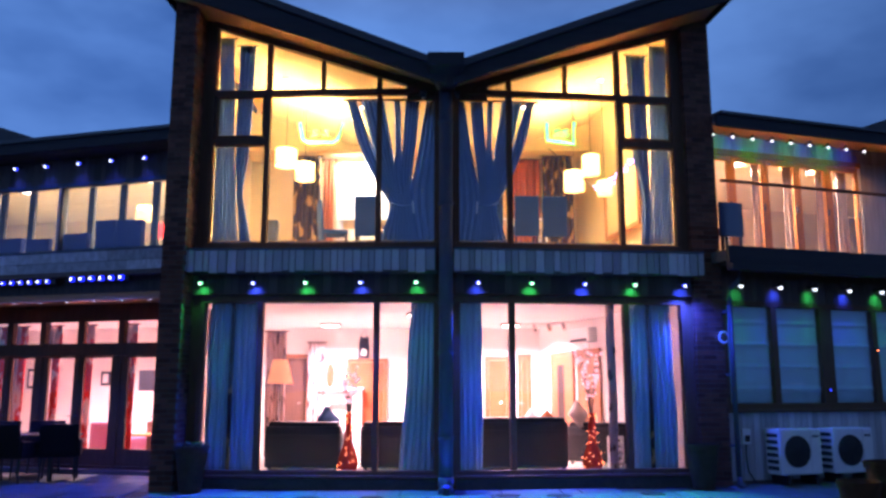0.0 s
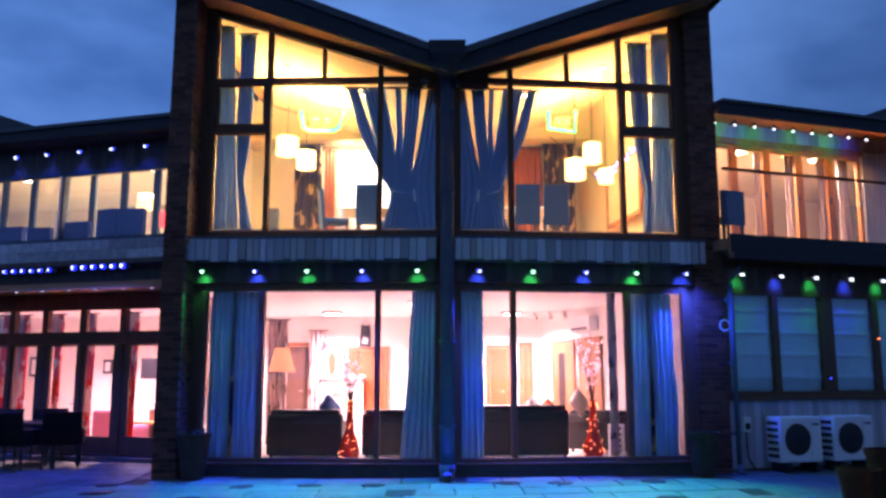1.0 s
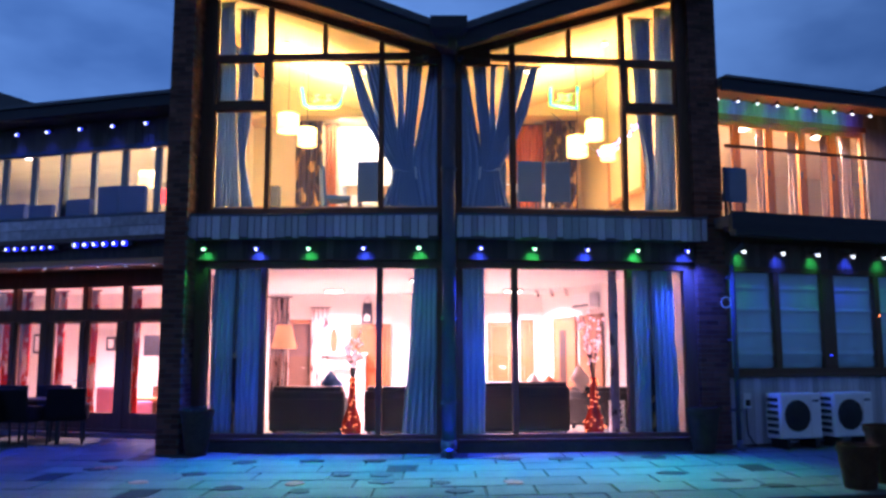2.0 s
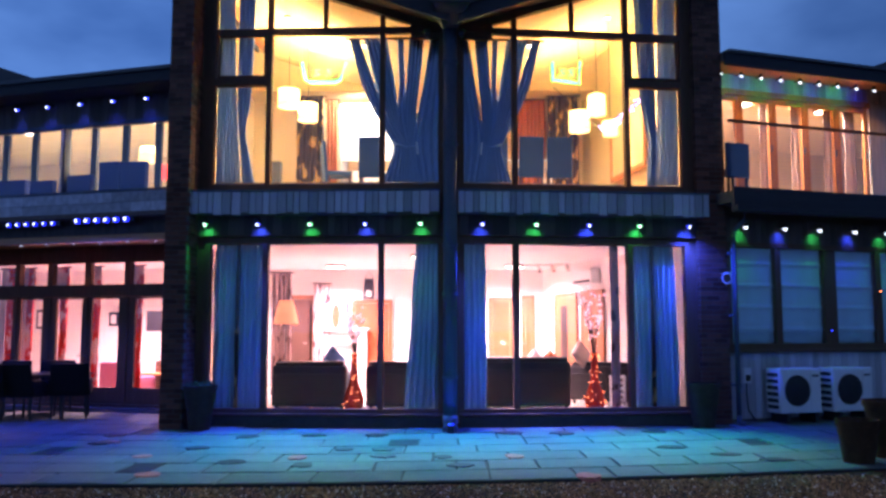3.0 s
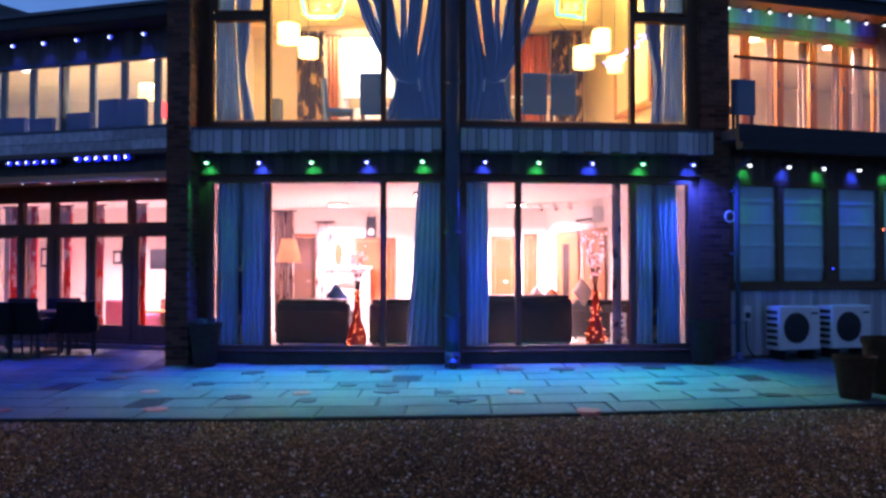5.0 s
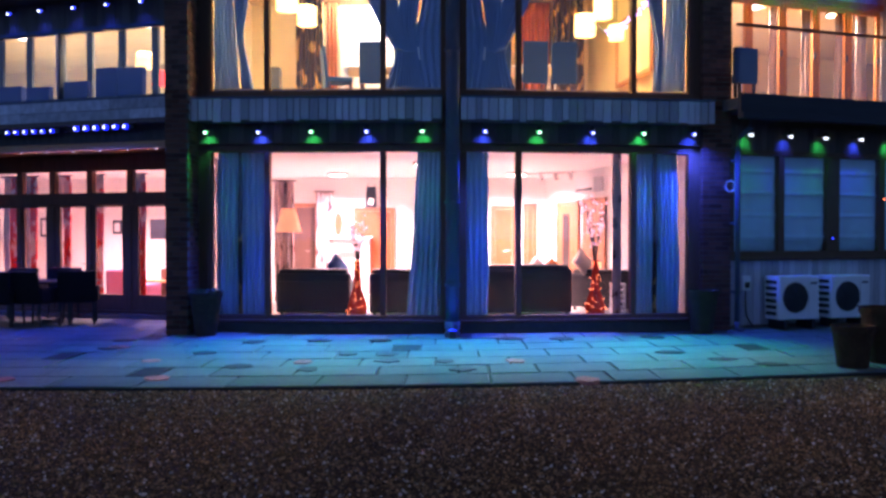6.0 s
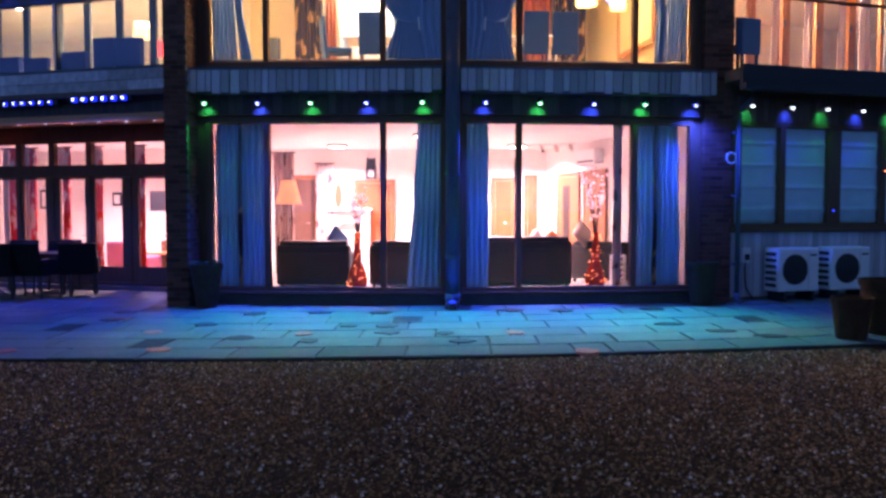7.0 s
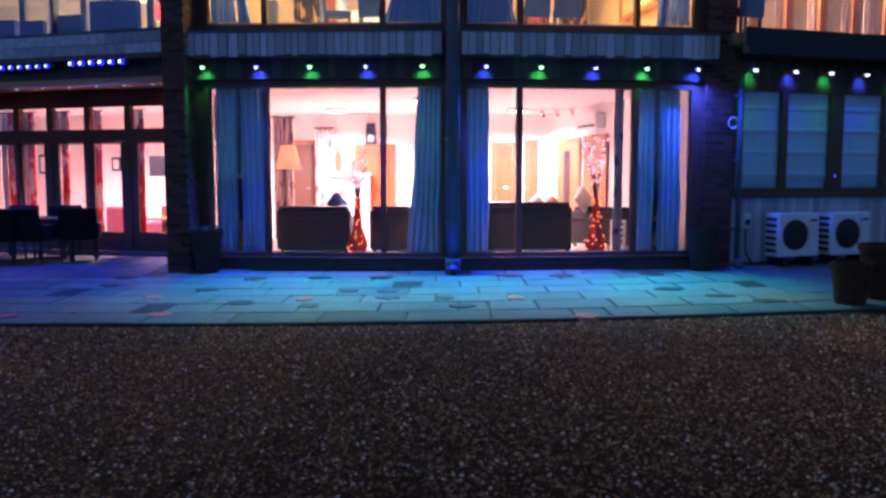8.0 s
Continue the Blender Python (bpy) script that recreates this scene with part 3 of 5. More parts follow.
def ceiling_light(x, y, z, power, color, size=0.5, spread=112):
    t = thing("ceiling_light", pose(x, y, z), "round flush ceiling light with a dark rim, switched on", "ceiling light")
    part("base", lathe([(size * 0.5, -0.03), (size * 0.5, 0.0)], 24), FRAME, t)
    part("rim", lathe([(size * 0.5, -0.045), (size * 0.52, -0.04), (size * 0.5, -0.031)], 24), FRAME, t)
    part("diffuser", lathe([(size * 0.3, -0.06), (size * 0.44, -0.055), (size * 0.45, -0.046)], 24), DIFFUSER, t, smooth=True)
    lamp("room_lamp", "AREA", pose(x, y, z - 0.09), power, color, size, spread=spread)


PINK = (1.0, 0.65, 0.84)
AMBER = (1.0, 0.66, 0.30)
ceiling_light(-2.5, 18.2, 2.92, 500, PINK, 0.45, 150)
ceiling_light(-0.45, 15.6, 2.92, 500, PINK, 0.5, 105)
ceiling_light(1.5, 18.2, 2.92, 500, PINK, 0.45, 150)
ceiling_light(0.45, 15.2, 2.92, 500, PINK, 0.5, 105)
ceiling_light(-0.8, 18.4, 6.86, 340, (1.0, 0.7, 0.45))
ceiling_light(0.75, 18.4, 6.86, 420, (1.0, 0.42, 0.14))
for x, y, hue in ((-2.9, 14.3, (1.0, 0.78, 0.48)), (-1.5, 14.5, (1.0, 0.78, 0.48)), (1.5, 14.5, (1.0, 0.66, 0.36)), (2.9, 14.3, (1.0, 0.66, 0.36))):
    ceiling_light(x, y, 6.22 + 0.318 * abs(x), 190, hue, 0.1, 150)
for px, py in local(WING_L, [(-5.2, 3.3), (-2.8, 3.1)]):
    ceiling_light(px, py, 3.0, 450, (1.0, 0.55, 0.72), 0.4, 140)
for px, py in local(WING_L, [(-5.0, 1.9), (-2.0, 1.8)]):
    ceiling_light(px, py, 5.6, 230, (1.0, 0.80, 0.50), 0.4, 150)
for px, py in local(WING_R, [(1.4, 1.6), (3.2, 1.6)]):
    ceiling_light(px, py, 5.75, 220, (1.0, 0.68, 0.46), 0.3, 150)

# ---- fabrics and small-thing materials ----
BLUE_CLOTH = cloth("grey blue curtain cloth", (0.40, 0.60, 0.74), 0.05)
NAVY_CLOTH = cloth("dark blue curtain cloth", (0.17, 0.31, 0.66), 0.05)
VOILE = cloth("pale voile", (0.75, 0.88, 1.0), 0.14)
FLORAL = cloth("cream floral curtain", (0.58, 0.42, 0.38), 0.2, pattern=(0.10, 0.05, 0.05), pscale=5.0, pfill=0.57)
FLORAL_DARK = cloth("dark floral curtain", (0.05, 0.035, 0.03), 0.05, pattern=(0.55, 0.33, 0.12), pscale=4.5, pfill=0.55)
FLORAL_RED = cloth("red and cream patterned curtain", (0.62, 0.05, 0.03), 0.25, pattern=(0.75, 0.6, 0.5), pscale=4.0, pfill=0.53)
RUST_CLOTH = cloth("rust coloured curtain", (0.55, 0.16, 0.05), 0.2)
BLIND_CLOTH = cloth("pale blind cloth", (0.42, 0.66, 0.78), 0.1)
LEATHER = mat("dark leather", (0.028, 0.024, 0.026), 0.45, grain=0.3, scale=6, bump=0.3)
CHAIR_COVER = cloth("slate blue chair cover", (0.025, 0.07, 0.17), 0.0)
BLACK = mat("black plastic", (0.012, 0.012, 0.014), 0.45, grain=0.2, scale=10)
RATTAN = mat("black woven rattan", (0.008, 0.007, 0.007), 0.7, spec=0.2, grain=0.5, scale=40, bump=0.8)
CASING = mat("white enamelled steel", (0.74, 0.75, 0.76), 0.4, grain=0.06, scale=3)
GRILLE = mat("black fan grille", (0.02, 0.022, 0.026), 0.5, grain=0.2, scale=10)
CLAY = mat("weathered planter", (0.05, 0.036, 0.028), 0.85, spec=0.2, grain=0.4, scale=8, bump=0.6)
DARK_CLAY = mat("dark brown planter", (0.06, 0.033, 0.018), 0.85, spec=0.12, grain=0.4, scale=8, bump=0.6)
SOIL = mat("soil", (0.03, 0.022, 0.016), 0.95, grain=0.5, scale=20, bump=0.8)
LEAF = mat("small leaves", (0.03, 0.055, 0.02), 0.7, grain=0.3, scale=10, spread=0.4)
PAINTWHITE = mat("white gloss paint", (0.8, 0.78, 0.75), 0.35, grain=0.04, scale=3)
RED_GLASS = mat("red lacquer vase", (0.5, 0.03, 0.015), 0.15, grain=0.2, scale=6)
TWIG = mat("brown twigs", (0.09, 0.04, 0.03), 0.7, grain=0.3, scale=20)
CHROME = mat("brushed steel", (0.6, 0.6, 0.62), 0.25, metal=1.0, grain=0.06, scale=30)
ORANGE_WALL = mat("terracotta painted panel", (0.42, 0.08, 0.022), 0.7, grain=0.06, scale=3, bump=0.03)
SHADE = glow("lit fabric lampshade", (1.0, 0.72, 0.32), 2.6)
SHADE_WARM = glow("lit amber lampshade", (0.9, 0.36, 0.18), 0.9)
G_BULB = glow("green lamp lens", (0.14, 1.0, 0.32), 2.6)
B_BULB = glow("blue lamp lens", (0.03, 0.05, 1.0), 3.0)
CORE = glow("white lamp core", (0.85, 0.9, 1.0), 4.0)
W_BULB = glow("white lamp lens", (0.75, 0.8, 1.0), 2.0)
BLUE_LED = glow("blue led", (0.01, 0.02, 1.0), 2.6)
FAIRY = glow("warm fairy light", (1.0, 0.20, 0.07), 6.0)
FAIRY_PINK = glow("pink blossom light", (1.0, 0.50, 0.56), 1.3)
FAIRY_VIOLET = glow("violet fairy light", (0.45, 0.30, 1.0), 9.0)
NEON = glow("green neon tube", (0.03, 1.0, 0.22), 4.0)
GREEN, BLUE = (0.05, 1.0, 0.22), (0.03, 0.07, 1.0)


def bend(x):
    x = max(x, -3.5)
    return 0.104 * x + 0.0147 * x * x if x < 5 else 0.8875 + 0.251 * (x - 5)


# ---- small outdoor spot lamps ----
def spot_lamp(place, x, y, z, color, power, out=0.5, drop=1.0, cone=150, size=1.0, bright=True, patch=0, group="coloured lamps on the facade"):
    green = color is GREEN
    word = "green" if green else "blue"
    t = thing("spot_lamp", place @ pose(x, y, z), f"small {word} spot lamp fixed to the boards", "spot lamp", group)
    part("bracket", cube(-0.015 * size, 0.015 * size, -0.01, 0.2 * size, 0.02, 0.05 * size), BLACK, t)
    part("housing", lathe([(0.036 * size, -0.005), (0.042 * size, 0.02), (0.032 * size, 0.06 * size + 0.01), (0.012, 0.075 * size + 0.01)], 14), BLACK, t, smooth=True)
    part("lens", ball(0.038 * size, (0, 0, -0.012), 12, 0.9), (G_BULB if green else B_BULB) if bright else W_BULB, t, f"glowing {word} lens", smooth=True)
    part("core", ball(0.02 * size, (0, -0.025 * size, -0.026), 8), CORE, t, "white hot centre of the lamp", smooth=True)
    if power:
        p = place @ Vector((x, y - 0.02, z - 0.07))
        aim = place @ Vector((x, y - out, z - 0.07 - drop))
        lamp("spot_light", "SPOT", look(p, aim), power, color, 0.03, cone, 1.0)
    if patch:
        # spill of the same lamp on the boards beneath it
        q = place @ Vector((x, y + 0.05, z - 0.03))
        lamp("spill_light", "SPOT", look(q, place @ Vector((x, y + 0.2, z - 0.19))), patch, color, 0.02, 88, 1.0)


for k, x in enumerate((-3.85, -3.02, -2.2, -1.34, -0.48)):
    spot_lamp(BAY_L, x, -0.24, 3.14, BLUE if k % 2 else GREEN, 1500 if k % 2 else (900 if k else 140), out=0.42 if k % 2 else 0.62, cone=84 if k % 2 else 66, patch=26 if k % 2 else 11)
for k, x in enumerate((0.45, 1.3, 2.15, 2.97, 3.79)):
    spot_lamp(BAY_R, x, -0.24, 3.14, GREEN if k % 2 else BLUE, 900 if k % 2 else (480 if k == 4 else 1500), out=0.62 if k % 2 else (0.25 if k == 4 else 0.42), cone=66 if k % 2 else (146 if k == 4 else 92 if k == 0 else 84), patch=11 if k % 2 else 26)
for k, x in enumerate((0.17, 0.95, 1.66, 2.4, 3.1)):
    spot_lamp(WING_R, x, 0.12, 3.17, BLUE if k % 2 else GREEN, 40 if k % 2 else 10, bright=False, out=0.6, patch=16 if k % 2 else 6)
for k, x in enumerate((-0.68, -1.35, -2.02, -2.71, -3.37, -4.05)):
    spot_lamp(WING_L, x, -0.13, 5.4, BLUE, 8, out=-0.05, cone=110)
spot_lamp(WING_L, -1.34, -0.4, 5.62, BLUE, 0, size=0.7)
for k in range(9):
    x = 0.02 + k * 0.41
    spot_lamp(WING_R, x, 0.42, 5.82, GREEN if k % 2 else BLUE, 8 if k % 2 else 8, out=-0.6, drop=0.0, cone=80, size=0.7, bright=False)
    # extra warm light added at every other lamp to turn the oak doors orange
    if k % 2 == 0:
        p, aim = WING_R @ Vector((x, 0.4, 5.74)), WING_R @ Vector((x, 0.7, 4.7))
        lamp("spot_light", "SPOT", look(p, aim), 28, (1.0, 0.40, 0.10), 0.03, 140, 0.8)
# uplighter at the foot of the downpipe
up = thing("ground_spot", pose(0.05, 12.08, 0), "small black ground spot with blue light", "spot lamp")
part("housing", lathe([(0.06, 0.0), (0.06, 0.02), (0.05, 0.06), (0.055, 0.11)], 16), BLACK, up, smooth=True)
part("lens", lathe([(0.048, 0.111), (0.03, 0.122)], 16), BLUE_LED, up, "glowing blue lens")
lamp("spot_light", "SPOT", look((0.05, 12.08, 0.15), (0.05, 12.4, 2.2)), 8, BLUE, 0.03, 75, 0.9)


# blue light bars under the wing's band
def light_bar(x0, x1, z, size):
    t = thing("light_bar", WING_L @ pose(x0, -0.17, z), "black light bar with six glowing blue lenses", "light bar", "light bars under the wing")
    part("body", cube(-0.05, x1 - x0 + 0.05, -0.03, 0.06, -0.04, 0.05, 0.012), BLACK, t)
    n = 6
    for i in range(n):
        px = (x1 - x0) * (i + 0.5) / n
        part("lens", ball(size, (px, -0.035, 0), 10, 0.85), BLUE_LED, t, "glowing blue lens", smooth=True)
        part("core", ball(size * 0.45, (px, -0.035 - size * 0.7, 0), 8), CORE, t, smooth=True)
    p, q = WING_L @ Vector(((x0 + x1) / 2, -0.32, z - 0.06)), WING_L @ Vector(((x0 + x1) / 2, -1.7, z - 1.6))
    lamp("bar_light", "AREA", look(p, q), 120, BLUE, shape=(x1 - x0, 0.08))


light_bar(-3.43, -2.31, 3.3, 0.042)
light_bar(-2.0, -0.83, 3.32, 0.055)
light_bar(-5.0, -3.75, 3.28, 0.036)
for k in range(9):
    t = thing("downlight", WING_L @ pose(-0.5 - 0.55 * k, 0.0, 2.968), "tiny recessed downlight in the porch beam", "downlight", "porch downlights")
    part("rim", lathe([(0.03, -0.006), (0.03, 0.0)], 12), CHROME, t)
    part("lens", lathe([(0.02, -0.012), (0.022, -0.0065)], 12), W_BULB, t)
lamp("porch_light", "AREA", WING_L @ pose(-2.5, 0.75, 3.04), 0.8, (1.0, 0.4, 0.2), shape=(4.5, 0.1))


# ---- air conditioners on the ground ----
def outdoor_unit(place):
    t = thing("air_conditioner", place, "white outdoor air conditioning unit with black round fan", "air conditioner", "outdoor units by the boarded wall")
    body = cube(0, 0.86, 0, 0.34, 0.1, 0.83, 0.02)
    part("casing", body, CASING, t)
    part("front_panel", cube(0.03, 0.62, -0.012, -0.002, 0.13, 0.8, 0.004), CASING, t)
    part("service_panel", cube(0.63, 0.84, -0.012, -0.002, 0.13, 0.8, 0.004), CASING, t)
    f = bmesh.new()
    lathe([(0.255, 0.0), (0.255, 0.02), (0.06, 0.035)], 36, bm=f)
    bmesh.ops.transform(f, matrix=pose(0.33, -0.013, 0.47, 90, 0, 0), verts=f.verts)
    fan = part("fan_opening", f, GRILLE, t, "black round fan grille")
    for k in range(5):
        r = 0.05 + k * 0.048
        pts = [(0.33 + r * math.cos(a * math.pi / 14), -0.055, 0.47 + r * math.sin(a * math.pi / 14)) for a in range(29)]
        part("grille_ring", rod(pts, 0.004, 5), GRILLE, fan)
    for k in range(8):
        a = k * math.pi / 4
        part("grille_spoke", rod([(0.33 + 0.03 * math.cos(a), -0.052, 0.47 + 0.03 * math.sin(a)), (0.33 + 0.25 * math.cos(a), -0.045, 0.47 + 0.25 * math.sin(a))], 0.004, 5), GRILLE, fan)
    for k in range(6):
        part("side_louvre", cube(-0.012, -0.002, 0.05, 0.3, 0.17 + k * 0.105, 0.23 + k * 0.105, 0.003), GRILLE, t)
    part("badge", cube(0.66, 0.8, -0.017, -0.0125, 0.69, 0.725), PIPE, t, "small grey maker's plate")
    for x in (0.1, 0.7):
        part("foot", cube(x, x + 0.06, -0.02, 0.36, -0.064, 0.099, 0.01), BLACK, t)
    return t


ac = outdoor_unit(WING_R @ pose(0.55, -0.1, 0.06) @ Matrix.Diagonal((0.93, 1, 0.97, 1)))
copy_thing(ac, WING_R @ pose(1.6, -0.1, 0.06))

# socket box with a cable, thin pipe and hose ring beside the pier
t = thing("socket_box", WING_R @ pose(0.13, 0.24, 0.62), "grey outdoor socket box with hanging cable", "socket box")
part("box", cube(0, 0.15, 0, 0.06, 0, 0.24, 0.012), CASING, t)
part("cover", cube(0.03, 0.12, -0.02, -0.001, 0.04, 0.14, 0.01), BLACK, t)
part("cable", rod([(0.07, 0.03, 0.0), (0.06, 0.02, -0.2), (0.08, 0.02, -0.42), (0.2, 0.0, -0.6)], 0.012, 6), BLACK, t)
t = thing("waste_pipe", pose(4.56, 12.98, 0), "slim grey downpipe beside the brick pier", "downpipe")
part("pipe", rod([(0, -0.02, 0.12), (0, -0.02, 2.9), (0.04, -0.02, 3.08), (0.2, 0.02, 3.22), (0.22, 0.02, 3.4)], 0.04, 12), PIPE, t, smooth=True)
part("shoe", rod([(0, -0.02, 0.16), (0, -0.03, 0.05), (0.08, -0.08, 0.02)], 0.046, 12), PIPE, t, smooth=True)
for z in (0.6, 1.7, 2.7):
    part("clip", cube(-0.05, 0.05, -0.03, 0.3, z, z + 0.035), PIPE, t)
t = thing("hose_ring", pose(4.47, 13.1, 2.307), "white ring hook on the brick pier", "ring")
part("ring", rod([(0.075 * math.cos(a * math.pi / 10), -0.06, 0.085 * math.sin(a * math.pi / 10)) for a in range(21)], 0.012, 8), CASING, t, smooth=True)
part("hook", rod([(0, 0.08, 0.085), (0, -0.06, 0.085)], 0.01, 6), CASING, t)


# two glowing beads added for the coloured points on the window frame
t = thing("indicator_lamp", WING_R @ pose(1.93, 0.24, 1.47), "tiny glowing blue bead added on the dark window frame", "lamp")
part("housing", cube(-0.02, 0.02, 0, 0.03, -0.03, 0.03, 0.006), BLACK, t)
part("lens", ball(0.016, (0, -0.008, 0), 10), B_BULB, t, "glowing blue lens")
t = thing("indicator_lamp", WING_R @ pose(3.02, 0.24, 2.15), "tiny glowing orange bead added on the dark window frame", "lamp")
part("housing", cube(-0.02, 0.02, 0, 0.03, -0.03, 0.03, 0.006), BLACK, t)
part("lens", ball(0.014, (0, -0.008, 0), 10), FAIRY, t, "glowing orange lens")

# ---- planters ----
def planter(place, r0, r1, h, label, plant=True, seed=1, clay=CLAY):
    t = thing("planter", place, label, "planter")
    part("pot", lathe([(r0, 0.0), (r0 * 1.03, 0.03), (r1 * 0.97, h - 0.08), (r1 * 1.02, h - 0.075), (r1 * 1.04, h), (r1 * 0.96, h), (r1 * 0.9, h - 0.09)], 28), clay, t, smooth=False)
    part("soil", lathe([(r1 * 0.88, h - 0.1), (r1 * 0.9, h - 0.06)], 24), SOIL, t)
    if plant:
        rnd = random.Random(seed)
        bm = bmesh.new()
        for _ in range(160):
            a, rr = rnd.uniform(0, 6.28), r1 * 0.95 * math.sqrt(rnd.random())
            p = Vector((rr * math.cos(a), rr * math.sin(a), h - 0.06 + rnd.uniform(0, 0.1)))
            d = Vector((rnd.uniform(-1, 1), rnd.uniform(-1, 1), rnd.uniform(0.2, 1))).normalized() * rnd.uniform(0.04, 0.08)
            s = d.cross(Vector((0, 0, 1))).normalized() * 0.014
            q = [bm.verts.new(v) for v in (p, p + d * 0.5 + s, p + d, p + d * 0.5 - s)]
            bm.faces.new(q)
        part("leaves", bm, LEAF, t, "low green leaves")


planter(BAY_L @ pose(-3.76, -0.52, 0), 0.15, 0.245, 0.66, "tapered weathered planter with low plants by the pier", True, 3)
planter(BAY_R @ pose(3.86, -0.42, 0), 0.16, 0.25, 0.67, "tapered weathered planter beside the brick pier", False, 4)
planter(pose(4.66, 9.45, 0), 0.165, 0.225, 0.48, "dark tapered planter at the edge of the paving", False, 5, DARK_CLAY)
planter(pose(5.25, 9.8, 0), 0.21, 0.31, 0.66, "large dark planter at the edge of the paving", False, 6, DARK_CLAY)


# ---- garden table and chairs ----
def rattan_chair(place):
    t = thing("garden_chair", place, "black woven rattan garden armchair on the paving", "garden chair", "chairs round the garden table")
    part("seat", cube(-0.28, 0.28, -0.28, 0.28, 0.38, 0.45, 0.02), RATTAN, t)
    bk = cube(-0.3, 0.3, 0.24, 0.3, 0.40, 0.93, 0.025)
    for v in bk.verts:
        v.co.y += (v.co.z - 0.4) * 0.18
    part("backrest", bk, RATTAN, t)
    for s in (-1, 1):
        part("armrest", cube(min(s * 0.27, s * 0.33), max(s * 0.27, s * 0.33), -0.27, 0.3, 0.40, 0.66, 0.02), RATTAN, t)
        for y in (-0.25, 0.25):
            part("leg", rod([(s * 0.25, y, 0.38), (s * 0.27, y * 1.05, 0.0)], 0.018, 8), BLACK, t)
    return t


ch = rattan_chair(pose(-6.42, 14.05, 0, 0, 0, 200))
for x, y, a in ((-7.0, 13.75, 170), (-7.55, 13.65, 185), (-7.1, 14.75, 8), (-7.9, 14.6, -10)):
    copy_thing(ch, pose(x, y, 0, 0, 0, a))
t = thing("garden_table", pose(-7.2, 14.25, 0, 0, 0, -8), "dark rectangular garden table on the paving", "garden table")
part("tabletop", cube(-0.9, 0.9, -0.42, 0.42, 0.70, 0.74, 0.01), BLACK, t)
for x in (-0.82, 0.82):
    for y in (-0.36, 0.36):
        part("leg", cube(x - 0.03, x + 0.03, y - 0.03, y + 0.03, 0.0, 0.699, 0.006), BLACK, t)

# security cameras under the valley
for x in (-0.31, 0.22):
    t = thing("security_camera", pose(x, 12.32, 6.06, 0, 0, 0), "small black security camera under the roof valley", "camera")
    part("body", rod([(0, 0.06, 0.02), (0, -0.1, -0.02)], 0.04, 12), BLACK, t)
    part("hood", cube(-0.05, 0.05, -0.13, 0.06, 0.035, 0.05, 0.005), BLACK, t)
    part("arm", rod([(0, 0.05, 0.02), (0, 0.3, 0.1), (0, 0.42, 0.1)], 0.015, 8), BLACK, t)

# far roofs of the neighbouring wings
for name, pts in (("roof_5", [(-14, 8.63), (-8.95, 7.03), (-8.95, 6.3), (-14, 6.3)]), ("roof_6", [(9.3, 7.3), (14.5, 9.06), (14.5, 6.3), (9.3, 6.3)])):
    setting(name, HOME, prism(pts, 18.0, 23.0), SLATE, "dark sloping roof of the next wing", "roof")


# ---- curtains ----
def curtain(place, left, right, y, z0, z1, folds, material, label, depth=0.045, rows=18, name="curtain", tie=None):
    """left and right: the edges as lists of (height, x) from the bottom up."""
    t = thing(name, place, label, "curtain")
    bm = bmesh.new()
    cols = folds * 8
    rnd = random.Random(int(abs(left[0][1]) * 100) + folds)
    ph = [rnd.uniform(-0.5, 0.5) for _ in range(folds + 2)]
    amp = [rnd.uniform(0.6, 1.3) for _ in range(folds + 2)]
    grid = []
    for r in range(rows + 1):
        z = z0 + (z1 - z0) * r / rows
        a = float(np.interp(z, [p[0] for p in left], [p[1] for p in left]))
        b = float(np.interp(z, [p[0] for p in right], [p[1] for p in right]))
        line = []
        for c in range(cols + 1):
            u = c / cols
            k = u * folds
            i = int(k)
            w = math.sin(2 * math.pi * k + ph[i] * 0.3) * amp[i]
            x = a + (b - a) * (u + 0.012 * math.sin(5 * z + 9 * u))
            line.append(bm.verts.new((x, y + depth * w + 0.012 * math.sin(3 * z + 20 * u), z)))
        grid.append(line)
    for p, q in zip(grid, grid[1:]):
        for i in range(cols):
            bm.faces.new((p[i], p[i + 1], q[i + 1], q[i]))
    cl = part("cloth", bm, material, t, smooth=True)
    so = cl.modifiers.new("thickness", "SOLIDIFY")
    so.thickness = 0.004
    a0, b0 = left[-1][1], right[-1][1]
    part("curtain_rail", rod([(a0 - 0.05, y, z1 + 0.015), (b0 + 0.05, y, z1 + 0.015)], 0.014, 8), FRAME, t)
    if tie:
        part("tieback", rod([(tie[0] - 0.09, y - 0.07, tie[1]), (tie[0], y - 0.1, tie[1] - 0.03), (tie[0] + 0.09, y - 0.07, tie[1] + 0.01)], 0.03, 8), material, t, smooth=True)
        part("tassel", rod([(tie[0] + 0.06, y - 0.11, tie[1]), (tie[0] + 0.07, y - 0.11, tie[1] - 0.16)], 0.02, 6), VOILE, t)
    return t


